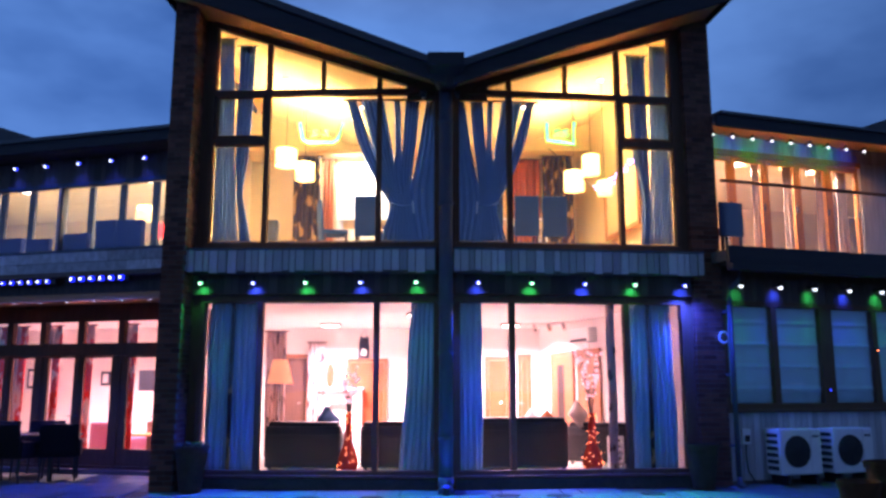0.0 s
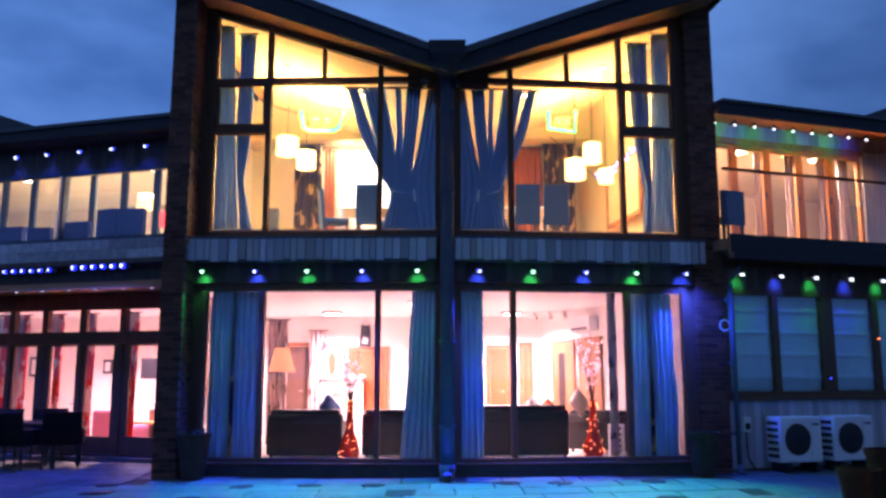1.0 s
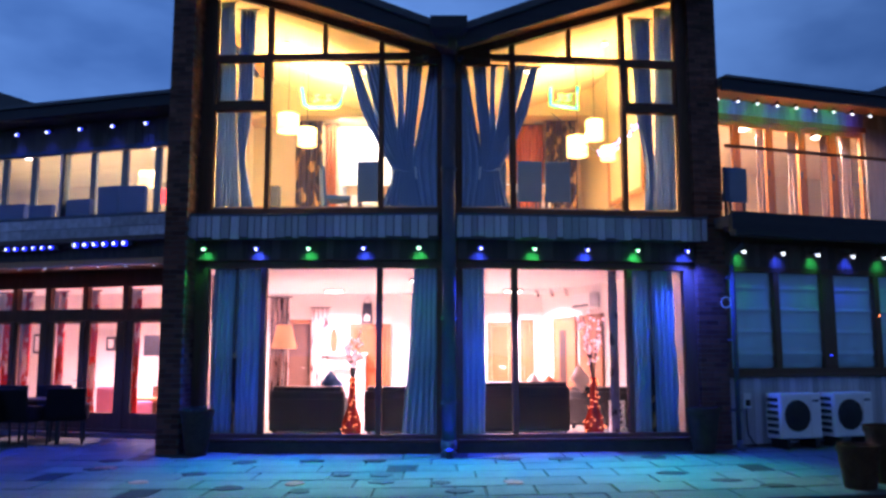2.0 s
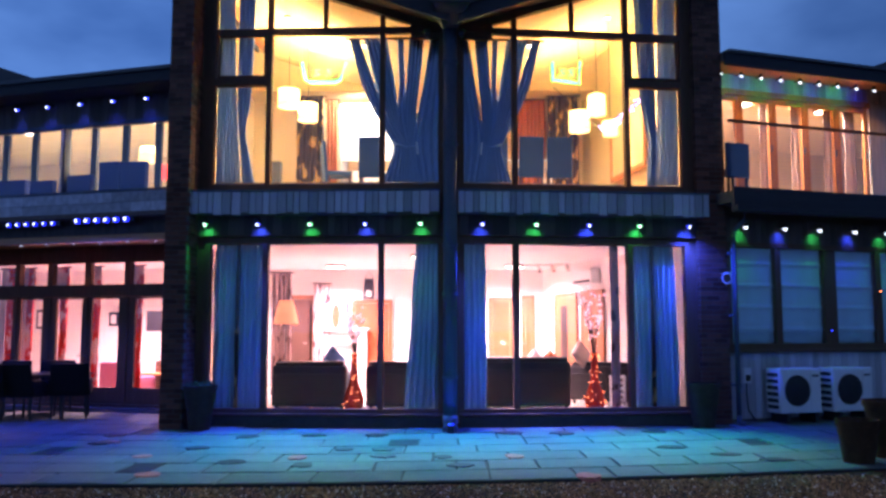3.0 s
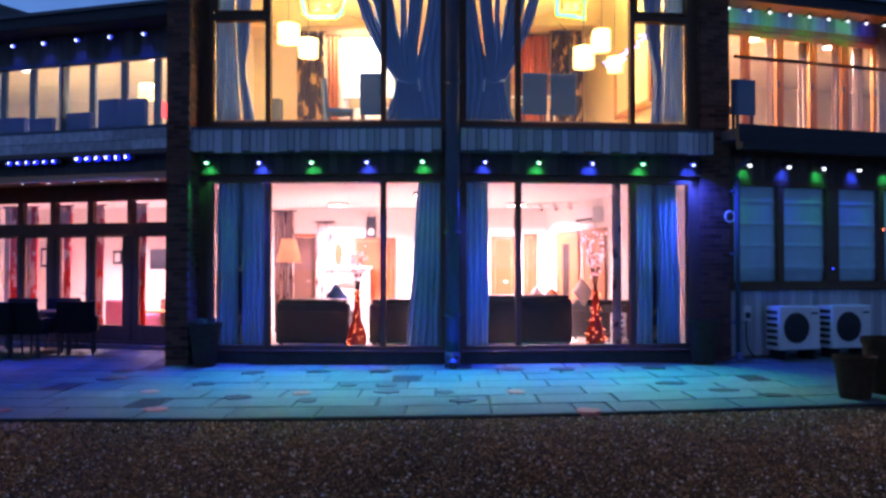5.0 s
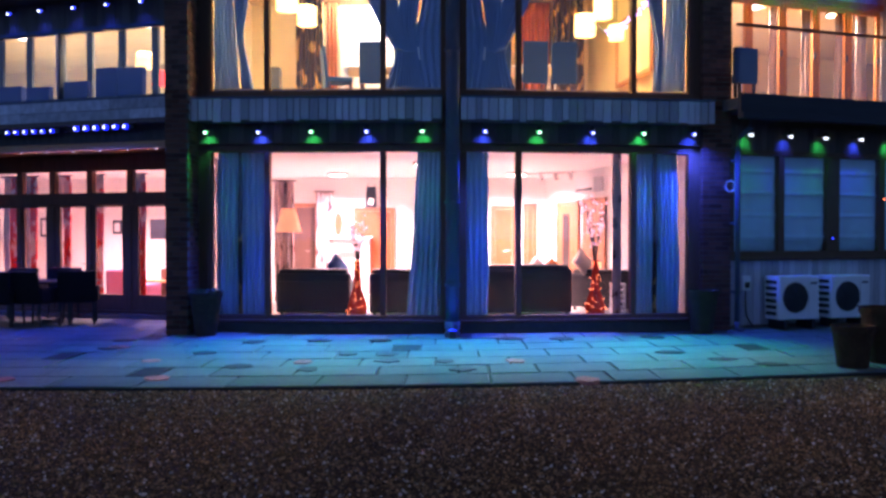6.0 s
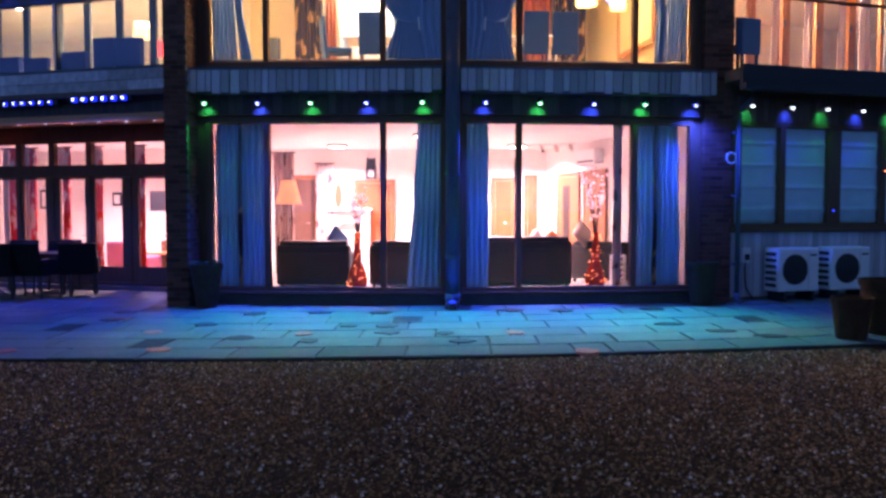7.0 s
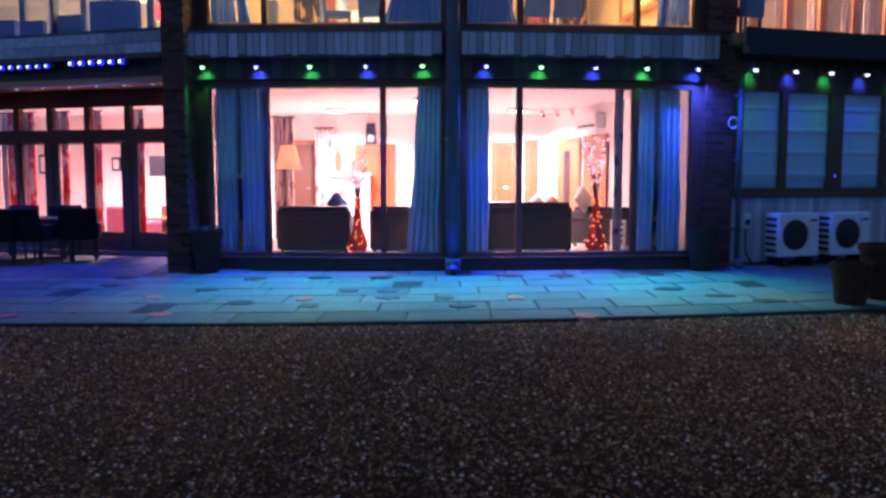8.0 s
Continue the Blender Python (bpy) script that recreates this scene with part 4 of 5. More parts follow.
def tied_curtain(place, sgn, wide):
    """A full curtain parted into pleats at the top, drawn in at the waist and flaring below."""
    t = thing("curtain", place, "dark blue curtain with parted pleats, tied at the waist", "curtain")
    heights = (3.87, 4.2, 4.45, 4.8, 5.1, 5.5, 6.25)
    pleats = (
        ((1.12, 1.00, 0.93, 1.14, 1.30, 1.48, 1.68), (0.86, 0.82, 0.80, 0.98, 1.10, 1.27, 1.53), 3),
        ((0.90, 0.86, 0.82, 1.00, 1.12, 1.26, 1.45), (0.64, 0.68, 0.72, 0.83, 0.88, 0.94, 1.07), 5),
        ((0.68, 0.70, 0.74, 0.84, 0.89, 0.87, 0.90), (0.60, 0.64, 0.68, 0.75, 0.765, 0.77, 0.80), 2),
        ((0.62, 0.66, 0.70, 0.76, 0.775, 0.745, 0.70), (0.50, 0.56, 0.60, 0.60, 0.575, 0.53, 0.46), 4),
        ((0.52, 0.58, 0.62, 0.61, 0.54, 0.46, 0.35), (0.12, 0.12, 0.12, 0.12, 0.12, 0.12, 0.12), 4),
    )
    for k, (outer, inner, folds) in enumerate(pleats):
        bm, rows, cols, grid = bmesh.new(), 36, folds * 8, []
        for r in range(rows + 1):
            z = 3.87 + 2.38 * r / rows
            a, b = wide * float(np.interp(z, heights, outer)), wide * float(np.interp(z, heights, inner))
            deep = min(0.065, abs(a - b) * 0.22)
            line = []
            for c in range(cols + 1):
                v = c / cols
                y = 0.25 + 0.014 * k + deep * math.sin(2 * math.pi * folds * v + 1.3 * k + 0.5 * math.sin(3 * z)) + 0.008 * math.sin(5 * z + 2 * k + 4 * v)
                line.append(bm.verts.new((sgn * (a + (b - a) * v), y, z)))
            grid.append(line)
        for p, q in zip(grid, grid[1:]):
            for c in range(cols):
                bm.faces.new((p[c], p[c + 1], q[c + 1], q[c]))
        cl = part("cloth", bm, NAVY_CLOTH, t, smooth=True)
        cl.modifiers.new("thickness", "SOLIDIFY").thickness = 0.004
    part("curtain_rail", rod([(sgn * 0.14, 0.28, 6.27), (sgn * 1.75 * wide, 0.28, 6.27)], 0.018, 8), FRAME, t)
    for k in range(9):
        x = sgn * wide * (0.25 + 0.17 * k)
        part("curtain_ring", rod([(x + 0.025 * math.cos(a * math.pi / 5), 0.28, 6.265 + 0.025 * math.sin(a * math.pi / 5)) for a in range(11)], 0.005, 5), CHROME, t)
    part("tieback", rod([(sgn * wide * 0.95, 0.2, 4.5), (sgn * wide * 0.74, 0.17, 4.43), (sgn * wide * 0.56, 0.2, 4.47)], 0.02, 8), NAVY_CLOTH, t, smooth=True)
    part("tassel", rod([(sgn * wide * 0.57, 0.16, 4.5), (sgn * wide * 0.55, 0.16, 4.3)], 0.016, 6), VOILE, t)


def straight(x, z0, z1):
    return [(z0, x), (z1, x)]


# lounge
curtain(BAY_L, straight(-3.82, 0.2, 2.85), straight(-2.98, 0.2, 2.85), 0.24, 0.18, 2.86, 8, BLUE_CLOTH, "full length grey blue curtain drawn aside in the lounge")
curtain(BAY_L, [(0.2, -0.78), (1.2, -0.68), (2.86, -0.59)], straight(-0.15, 0.2, 2.85), 0.22, 0.18, 2.86, 6, BLUE_CLOTH, "full length grey blue curtain gathered by the middle post")
curtain(BAY_R, straight(0.12, 0.2, 2.85), straight(0.58, 0.2, 2.85), 0.22, 0.18, 2.86, 5, BLUE_CLOTH, "narrow grey blue curtain gathered by the middle post")
curtain(BAY_R, straight(2.98, 0.2, 2.85), [(0.2, 3.76), (2.86, 3.7)], 0.22, 0.18, 2.86, 8, BLUE_CLOTH, "full length grey blue curtain drawn aside in the lounge")
curtain(BAY_R, straight(2.66, 0.2, 2.85), straight(2.8, 0.2, 2.85), 0.34, 0.18, 2.86, 3, FLORAL, "narrow cream patterned curtain edge in the lounge")
for pl, x in ((BAY_L, -3.46), (BAY_R, 3.27)):
    curtain(pl, straight(x, 0.2, 2.85), straight(x + 0.07, 0.2, 2.85), 0.16, 0.18, 2.86, 1, FLORAL_DARK, "narrow dark patterned strip over the grey blue curtain", depth=0.01)
# upstairs
curtain(BAY_L, straight(-3.86, 3.6, 7.3), [(3.7, -3.42), (5.0, -3.52), (7.1, -3.62)], 0.22, 3.87, 7.36, 6, VOILE, "pale voile curtain at the edge of the gable window")
curtain(BAY_L, [(3.7, -3.42), (5.2, -3.55), (7.05, -3.55)], [(3.7, -3.2), (4.7, -3.42), (5.3, -3.32), (7.05, -3.28)], 0.3, 3.87, 7.26, 4, NAVY_CLOTH, "dark blue curtain tied back beside the voile")
tied_curtain(BAY_L, -1, 1.0)
tied_curtain(BAY_R, 1, 0.9)
curtain(BAY_R, [(3.7, 3.42), (5.0, 3.5), (7.2, 3.56)], straight(3.84, 3.7, 7.2), 0.22, 3.87, 7.36, 6, VOILE, "pale voile curtain at the edge of the gable window")
curtain(BAY_R, [(3.7, 3.3), (4.6, 3.38), (5.4, 3.22), (7.1, 3.16)], [(3.7, 3.5), (5.0, 3.48), (7.1, 3.5)], 0.3, 3.87, 7.2, 4, NAVY_CLOTH, "dark blue patterned curtain beside the voile")

# roman blinds of the dark room
for a, b in ((-0.05, 0.88), (0.94, 1.88), (2.08, 3.0), (3.06, 4.0)):
    t = thing("roman_blind", WING_R @ pose(0, 0.38, 0), "closed pale roman blind with soft folds", "blind", "blinds behind the dark framed windows")
    bm = bmesh.new()
    n, grid = 60, []
    for r in range(n + 1):
        z = 1.28 + 1.56 * r / n
        row = []
        for c in range(13):
            u = c / 12
            seam = -0.03 * max(0, 1 - abs(((z - 1.32) % 0.36) - 0.18) / 0.03)
            sag = 0.05 * math.sin(math.pi * u) * max(0, 1 - (z - 1.28) / 0.35)
            crease = 0.014 * math.sin(26 * z + 9 * (u - 0.5) ** 2 * 6 + 3 * a) * max(0, 1 - (z - 1.28) / 0.5)
            row.append(bm.verts.new((a + (b - a) * u, seam + crease - 0.006 * math.sin(2.2 * math.pi * u + z), z - sag * 0.4)))
        grid.append(row)
    for p, q in zip(grid, grid[1:]):
        for i in range(12):
            bm.faces.new((p[i], p[i + 1], q[i + 1], q[i]))
    cl = part("cloth", bm, BLIND_CLOTH, t, smooth=True)
    cl.modifiers.new("thickness", "SOLIDIFY").thickness = 0.004
    part("headrail", cube(a, b, -0.02, 0.03, 2.845, 2.89), CASING, t)
    for z in (1.6, 1.96, 2.32):
        part("batten", rod([(a, 0.008, z - 0.02), (b, 0.008, z - 0.02)], 0.006, 6), CASING, t)


# ---- lounge furniture ----
def sofa(place, w, h, label, d=0.9):
    t = thing("sofa", place, label, "sofa")
    bk = cube(0, w, 0, 0.24, 0.06, h, 0.05)
    part("backrest", bk, LEATHER, t, smooth=False)
    part("piping", rod([(0.03, -0.006, h - 0.15), (w - 0.03, -0.006, h - 0.15)], 0.012, 6), LEATHER, t)
    part("top_cushion", cube(0.05, w - 0.05, 0.03, 0.3, h - 0.02, h + 0.07, 0.04), LEATHER, t)
    for x in (0.0, w - 0.22):
        part("arm", cube(x, x + 0.22, 0.25, d, 0.06, 0.6, 0.05), LEATHER, t)
    part("seat", cube(0.23, w - 0.23, 0.25, d, 0.06, 0.42, 0.05), LEATHER, t)
    for x in (0.06, w - 0.1):
        for y in (0.05, d - 0.1):
            part("foot", cube(x, x + 0.05, y, y + 0.05, 0.0, 0.059), BLACK, t)


Z = 0.16
sofa(pose(-2.93, 13.7, Z, 0, 0, -3), 1.26, 0.73, "dark leather sofa with its back to the window")
sofa(pose(-1.36, 13.7, Z, 0, 0, 0), 0.95, 0.73, "dark leather armchair with its back to the window")
sofa(pose(0.2, 13.67, Z, 0, 0, 4), 1.88, 0.80, "dark leather sofa with its back to the window")
sofa(pose(2.2, 15.0, Z, 0, 0, -30), 1.5, 0.68, "dark leather sofa along the side wall")


def cushion(x, y, z, size, material, label, rz=0.0, tilt=25):
    t = thing("cushion", pose(x, y, z, -tilt, 45, rz), label, "cushion")
    bm = bmesh.new()
    bmesh.ops.create_grid(bm, x_segments=8, y_segments=8, size=size / 2)
    top = [v for v in bm.verts]
    for v in top:
        u = (1 - (2 * v.co.x / size) ** 2) * (1 - (2 * v.co.y / size) ** 2)
        v.co = Vector((v.co.x, -0.07 * max(u, 0) ** 0.5, v.co.y))
    geo = bmesh.ops.duplicate(bm, geom=bm.faces[:])["geom"]
    for v in [g for g in geo if isinstance(g, bmesh.types.BMVert)]:
        v.co.y = -v.co.y
    bmesh.ops.remove_doubles(bm, verts=bm.verts, dist=0.001)
    part("cover", bm, material, t, smooth=True)


CREAM_CLOTH = cloth("cream cushion cloth", (0.75, 0.6, 0.5), 0.0)
cushion(2.45, 14.95, 1.03, 0.42, CREAM_CLOTH, "pale triangular tilted cushion on the sofa", 20)
cushion(1.52, 14.2, 1.0, 0.26, CREAM_CLOTH, "small pale cushion behind the sofa back", 10)
cushion(1.78, 14.2, 0.98, 0.24, RUST_CLOTH, "small rust cushion behind the sofa back", -10)
cushion(-1.95, 14.2, 0.98, 0.36, CHAIR_COVER, "dark blue cushion on the sofa arm", 30)


def vase(x, y, z, hv, top, spread_x, seed, label):
    t = thing("lit_vase", pose(x, y, z), label, "vase")
    part("vase", lathe([(0.10, 0), (0.15, 0.08), (0.17, 0.18), (0.13, 0.32), (0.07, 0.48), (0.05, hv - 0.08), (0.065, hv)], 24), RED_GLASS, t, smooth=True)
    rnd = random.Random(seed)
    for k in range(28):
        a, h = rnd.uniform(math.pi, 2 * math.pi), rnd.uniform(0.05, hv)
        r = float(np.interp(h, [0, 0.18, 0.48, hv], [0.12, 0.18, 0.08, 0.07])) + 0.006
        part("fairy_light", ball(0.010, (r * math.cos(a), r * math.sin(a), h), 6), FAIRY, t)
    for k in range(11):
        a = rnd.uniform(0, 6.28)
        sp = spread_x * rnd.uniform(0.3, 1.0)
        hh = hv + (top - hv) * rnd.uniform(0.6, 1.0)
        pts = [(0, 0, hv - 0.15)]
        for s in (0.35, 0.7, 1.0):
            pts.append((sp * s ** 1.3 * math.cos(a) + rnd.uniform(-0.03, 0.03), 0.4 * sp * s * math.sin(a), hv + (hh - hv) * s))
        tw = part("twig", rod(pts, 0.010, 5, taper=0.4), TWIG, t)
        for s in range(7):
            f = rnd.uniform(0.25, 1.0) * 3
            i = min(int(f), 2)
            p = Vector(pts[i]).lerp(Vector(pts[i + 1]), f - i)
            part("blossom", ball(rnd.uniform(0.014, 0.03), (p.x + rnd.uniform(-0.03, 0.03), p.y, p.z), 6), FAIRY_PINK, tw)


vase(-1.52, 13.42, Z, 0.95, 1.9, 0.22, 2, "red vase of lit blossom twigs wound with fairy lights")
vase(2.41, 13.5, Z, 0.95, 2.08, 0.3, 5, "red vase of lit blossom twigs wound with fairy lights")

t = thing("slatted_rack", pose(2.74, 13.75, Z), "small white slatted rack behind the window", "rack")
for x in (0.0, 0.21):
    part("side", cube(x, x + 0.02, 0, 0.2, 0, 0.56), PAINTWHITE, t)
for k in range(6):
    part("slat", cube(0.021, 0.209, 0, 0.2, 0.04 + k * 0.095, 0.075 + k * 0.095), PAINTWHITE, t)

t = thing("floor_lamp", pose(-2.98, 15.1, Z), "floor lamp with a glowing amber cone shade", "floor lamp")
part("base", lathe([(0.15, 0), (0.15, 0.02), (0.03, 0.05)], 24), CHROME, t, smooth=True)
part("pole", rod([(0, 0, 0.04), (0, 0, 1.5)], 0.012, 8), CHROME, t)
part("shade", lathe([(0.235, 1.43), (0.13, 1.86)], 28), SHADE_WARM, t, "glowing amber cone shade", smooth=True)

curtain(HOME, straight(-3.55, 0.16, 2.6), straight(-3.15, 0.16, 2.6), 16.5, 0.18, 2.62, 4, FLORAL, "cream floral curtain at the side of the lounge")
curtain(HOME, straight(-3.16, 0.16, 2.6), straight(-2.76, 0.16, 2.6), 19.3, 0.18, 2.56, 4, FLORAL, "cream floral curtain by the lounge door")


def inner_door(place, w, h, label, number, panel=None, glazed=False):
    t = thing(f"door_{number}", place, label, "door", kind="structure")
    fr = bmesh.new()
    box(fr, -0.09, 0, -0.05, -0.002, 0, h + 0.09, 0.006)
    box(fr, w, w + 0.09, -0.05, -0.002, 0, h + 0.09, 0.006)
    box(fr, 0.001, w - 0.001, -0.05, -0.002, h, h + 0.09, 0.006)
    part("door_frame", fr, DOOR_OAK, t)
    part("leaf", cube(0.006, w - 0.006, -0.04, -0.004, 0.005, h - 0.006, 0.004), panel, t)
    if glazed:
        part("inset", cube(w * 0.28, w * 0.62, -0.047, -0.041, 0.3, h - 0.2), BLACK, t, "dark glazed inset")
    part("door_handle", rod([(w - 0.1, -0.07, 1.0), (w - 0.2, -0.07, 1.0)], 0.01, 6), CHROME, t)


DOOR_OAK = mat("reddish oak door", (0.30, 0.105, 0.04), 0.5, grain=0.3, scale=3, bump=0.1, stretch=(7, 7, 0.6))
DARKWOOD = mat("dark wood door", (0.10, 0.045, 0.03), 0.5, grain=0.25, scale=3, stretch=(6, 6, 0.6))
inner_door(pose(-3.85, 19.58, Z), 0.62, 2.05, "dark wooden lounge door in an oak frame", 3, DARKWOOD)
inner_door(pose(-2.2, 19.58, Z), 0.8, 1.95, "plain terracotta coloured door in the lounge", 4, ORANGE_WALL)
inner_door(pose(1.09, 19.58, Z), 0.4, 2.0, "plain terracotta coloured door in the lounge", 5, ORANGE_WALL)
inner_door(pose(1.86, 19.58, Z), 0.14, 2.05, "narrow oak door in the lounge", 6, DOOR_OAK)
SIDE = math.degrees(math.atan2(13.42 - 19.6, 3.95 - 2.3))
for s, w, n, g in ((0.9, 1.05, 7, True), (2.35, 0.9, 8, False)):
    px, py = 2.3 + s * math.cos(radians(SIDE)), 19.6 + s * math.sin(radians(SIDE))
    inner_door(pose(px - 0.012, py - 0.004, Z, 0, 0, SIDE), w, 2.05, "oak framed glazed door in the lounge side wall", n, DOOR_OAK, g)
m = pose(2.3, 19.6, 0, 0, 0, SIDE)
t = thing("wall_air_conditioner", m @ pose(2.3, -0.02, 2.42), "white wall mounted air conditioner in the lounge", "air conditioner")
part("casing", cube(0, 0.9, -0.22, 0, 0, 0.3, 0.03), CASING, t)
part("outlet", cube(0.05, 0.85, -0.225, -0.221, 0.03, 0.08), GRILLE, t)
t = thing("track_light", pose(1.7, 18.2, 2.86), "ceiling track with small spot heads", "track light")
part("track", rod([(0, 0, 0.045), (1.0, -0.5, 0.045)], 0.022, 8), PAINTWHITE, t)
for k in range(3):
    part("head", rod([(0.3 + 0.3 * k, -0.15 - 0.15 * k, 0.03), (0.33 + 0.3 * k, -0.25 - 0.15 * k, -0.1)], 0.045, 12), CHROME, t)
# mirror, wall hanging and fireplace
t = thing("wall_plaque", pose(-2.66, 19.55, 1.8), "oval wall mirror with a white rim, its reflection painted amber", "plaque")
bm = lathe([(0.2, 0), (0.2, 0.025)], 32)
bmesh.ops.transform(bm, matrix=pose(0, 0, 0, 90) @ Matrix.Diagonal((0.62, 1.7, 1, 1)), verts=bm.verts)
part("rim", bm, PAINTWHITE, t)
# mirror face: reflection of the orange wall painted on as flat terracotta
bm = lathe([(0.17, 0.026), (0.17, 0.03)], 32)
bmesh.ops.transform(bm, matrix=pose(0, 0, 0, 90) @ Matrix.Diagonal((0.58, 1.7, 1, 1)), verts=bm.verts)
part("plate", bm, ORANGE_WALL, t)
t = thing("wall_hanging", pose(-2.02, 19.5, 2.2), "dark patterned hanging on a cord, on the white wall", "wall hanging")
part("panel", prism([(0.0, 0), (0.28, 0), (0.25, 0.5), (0.04, 0.5)], 0, 0.03), BLACK, t)
part("motif", prism([(0.06, 0.08), (0.2, 0.06), (0.22, 0.2), (0.1, 0.24)], -0.006, -0.001), PAINTWHITE, t)
part("cord", rod([(0.05, 0.01, 0.5), (0.14, 0.01, 0.68), (0.24, 0.01, 0.5)], 0.008, 6), BLACK, t)
t = thing("wall_hanging", pose(0.9 + 0.72, 19.5, 2.15), "narrow dark hanging on the white wall", "wall hanging")
part("panel", cube(-0.08, 0.02, 0, 0.03, 0, 0.55), BLACK, t)
t = thing("fireplace", pose(-2.85, 19.3, Z), "white painted fireplace surround with a mantel shelf", "fireplace")
part("mantel_shelf", cube(-0.05, 1.0, -0.1, 0.28, 1.3, 1.36, 0.01), PAINTWHITE, t)
for x in (0.0, 0.75):
    part("jamb", cube(x, x + 0.2, 0, 0.28, 0, 1.299, 0.01), PAINTWHITE, t)
part("header", cube(0.201, 0.749, 0.02, 0.28, 1.0, 1.299), PAINTWHITE, t)
part("back_panel", cube(0.201, 0.749, 0.15, 0.28, 0.0, 0.999), PLASTER, t)

# ---- upstairs dining room ----
U = 3.86
b = thing("wall_bulkhead", HOME, "plastered bulkhead and lowered ceiling at the back of the dining room", "wall", kind="structure")
part("front", cube(-4.6, 3.7, 18.0, 18.15, 6.86, 8.4), CREAM, b)
part("lowered_ceiling", cube(-4.6, 3.6, 18.151, 19.0, 6.86, 7.0), CREAM, b)


def pendant(x, y, z0, h, r, power, color=AMBER):
    t = thing("pendant_lamp", pose(x, y, 0), "drum pendant lamp with a glowing cream shade", "pendant lamp", "pendants over the dining table")
    sh = bmesh.new()
    n = 32
    rings = []
    for rr, zz in ((r, z0), (r * 0.98, z0 + h), (r * 0.96, z0 + h), (r * 0.97, z0)):
        rings.append([sh.verts.new((rr * math.cos(2 * math.pi * i / n), rr * math.sin(2 * math.pi * i / n), zz)) for i in range(n)])
    for a, c in zip(rings, rings[1:] + rings[:1]):
        for i in range(n):
            j = (i + 1) % n
            sh.faces.new((a[i], a[j], c[j], c[i]))
    part("shade", sh, SHADE, t, "glowing cream drum shade", smooth=True)
    part("cord", rod([(0, 0, z0 + h * 0.6), (0, 0, 6.33 + 0.318 * abs(x))], 0.006, 6), BLACK, t)
    part("bulb", ball(0.045, (0, 0, z0 + h * 0.5), 10), SHADE, t)
    lamp("pendant_light", "POINT", pose(x, y, z0 + h * 0.62), power, color, 0.06)


pendant(-3.06, 15.4, 5.76, 0.34, 0.21, 800)
pendant(-2.72, 15.6, 5.54, 0.34, 0.19, 800)
pendant(2.88, 15.4, 5.60, 0.38, 0.17, 800, (1.0, 0.52, 0.20))
pendant(2.56, 15.5, 5.30, 0.38, 0.2, 800, (1.0, 0.52, 0.20))
pendant(3.05, 15.0, 5.10, 0.26, 0.14, 15)


def dining_chair(place):
    t = thing("dining_chair", place, "high backed dining chair in a slate blue cover", "dining chair", "chairs round the dining table")
    part("seat", cube(-0.22, 0.22, -0.22, 0.22, 0.40, 0.49, 0.02), CHAIR_COVER, t)
    bk = cube(-0.22, 0.22, -0.26, -0.2, 0.30, 1.02, 0.02)
    for v in bk.verts:
        v.co.y -= max(0, v.co.z - 0.45) * 0.1
    part("backrest", bk, CHAIR_COVER, t)
    for x in (-0.19, 0.19):
        for y in (-0.19, 0.19):
            part("leg", cube(x - 0.02, x + 0.02, y - 0.02, y + 0.02, 0.0, 0.399), DARKWOOD, t)
    return t


dc = dining_chair(pose(-1.35, 14.45, U))
for x, y, a in ((-2.0, 14.75, -75), (1.47, 14.45, 4), (2.01, 14.5, -4), (-0.75, 14.45, 3), (0.85, 14.45, 0)):
    copy_thing(dc, pose(x, y, U, 0, 0, a))
t = thing("dining_table", pose(-1.0, 15.3, U), "white painted dining table with square legs", "dining table")
part("tabletop", cube(-0.95, 3.0, -0.45, 0.45, 0.72, 0.76, 0.01), PAINTWHITE, t)
for x in (-0.88, 2.9):
    for y in (-0.38, 0.38):
        part("leg", cube(x - 0.04, x + 0.04, y - 0.04, y + 0.04, 0, 0.719, 0.008), PAINTWHITE, t)

curtain(HOME, straight(-3.44, 3.7, 6.34), straight(-2.82, 3.7, 6.34), 18.3, 3.88, 6.8, 5, FLORAL_DARK, "dark floral curtain at the back of the dining room")
curtain(HOME, straight(2.3, 3.7, 6.34), straight(3.0, 3.7, 6.34), 18.3, 3.88, 6.8, 5, FLORAL_DARK, "dark floral curtain at the back of the dining room")
curtain(HOME, straight(1.5, 3.7, 6.34), straight(2.28, 3.7, 6.34), 18.6, 3.88, 6.8, 5, RUST_CLOTH, "rust coloured curtain at the back of the dining room")
curtain(HOME, straight(-2.8, 3.7, 6.34), straight(-2.55, 3.7, 6.34), 18.6, 3.88, 6.8, 3, RUST_CLOTH, "rust coloured curtain beside the bright opening")
t = thing("window_blind", pose(-2.52, 18.85, 3.64), "bright white roller blind lit by an added lamp", "blind")
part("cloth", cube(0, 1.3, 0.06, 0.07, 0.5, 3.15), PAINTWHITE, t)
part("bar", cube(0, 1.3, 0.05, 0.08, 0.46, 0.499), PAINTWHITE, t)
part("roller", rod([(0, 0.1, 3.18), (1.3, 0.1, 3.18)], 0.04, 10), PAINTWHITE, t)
# added lamp without a fitting, only there to brighten the blind
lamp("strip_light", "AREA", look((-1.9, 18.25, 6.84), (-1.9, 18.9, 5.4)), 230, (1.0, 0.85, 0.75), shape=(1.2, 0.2))


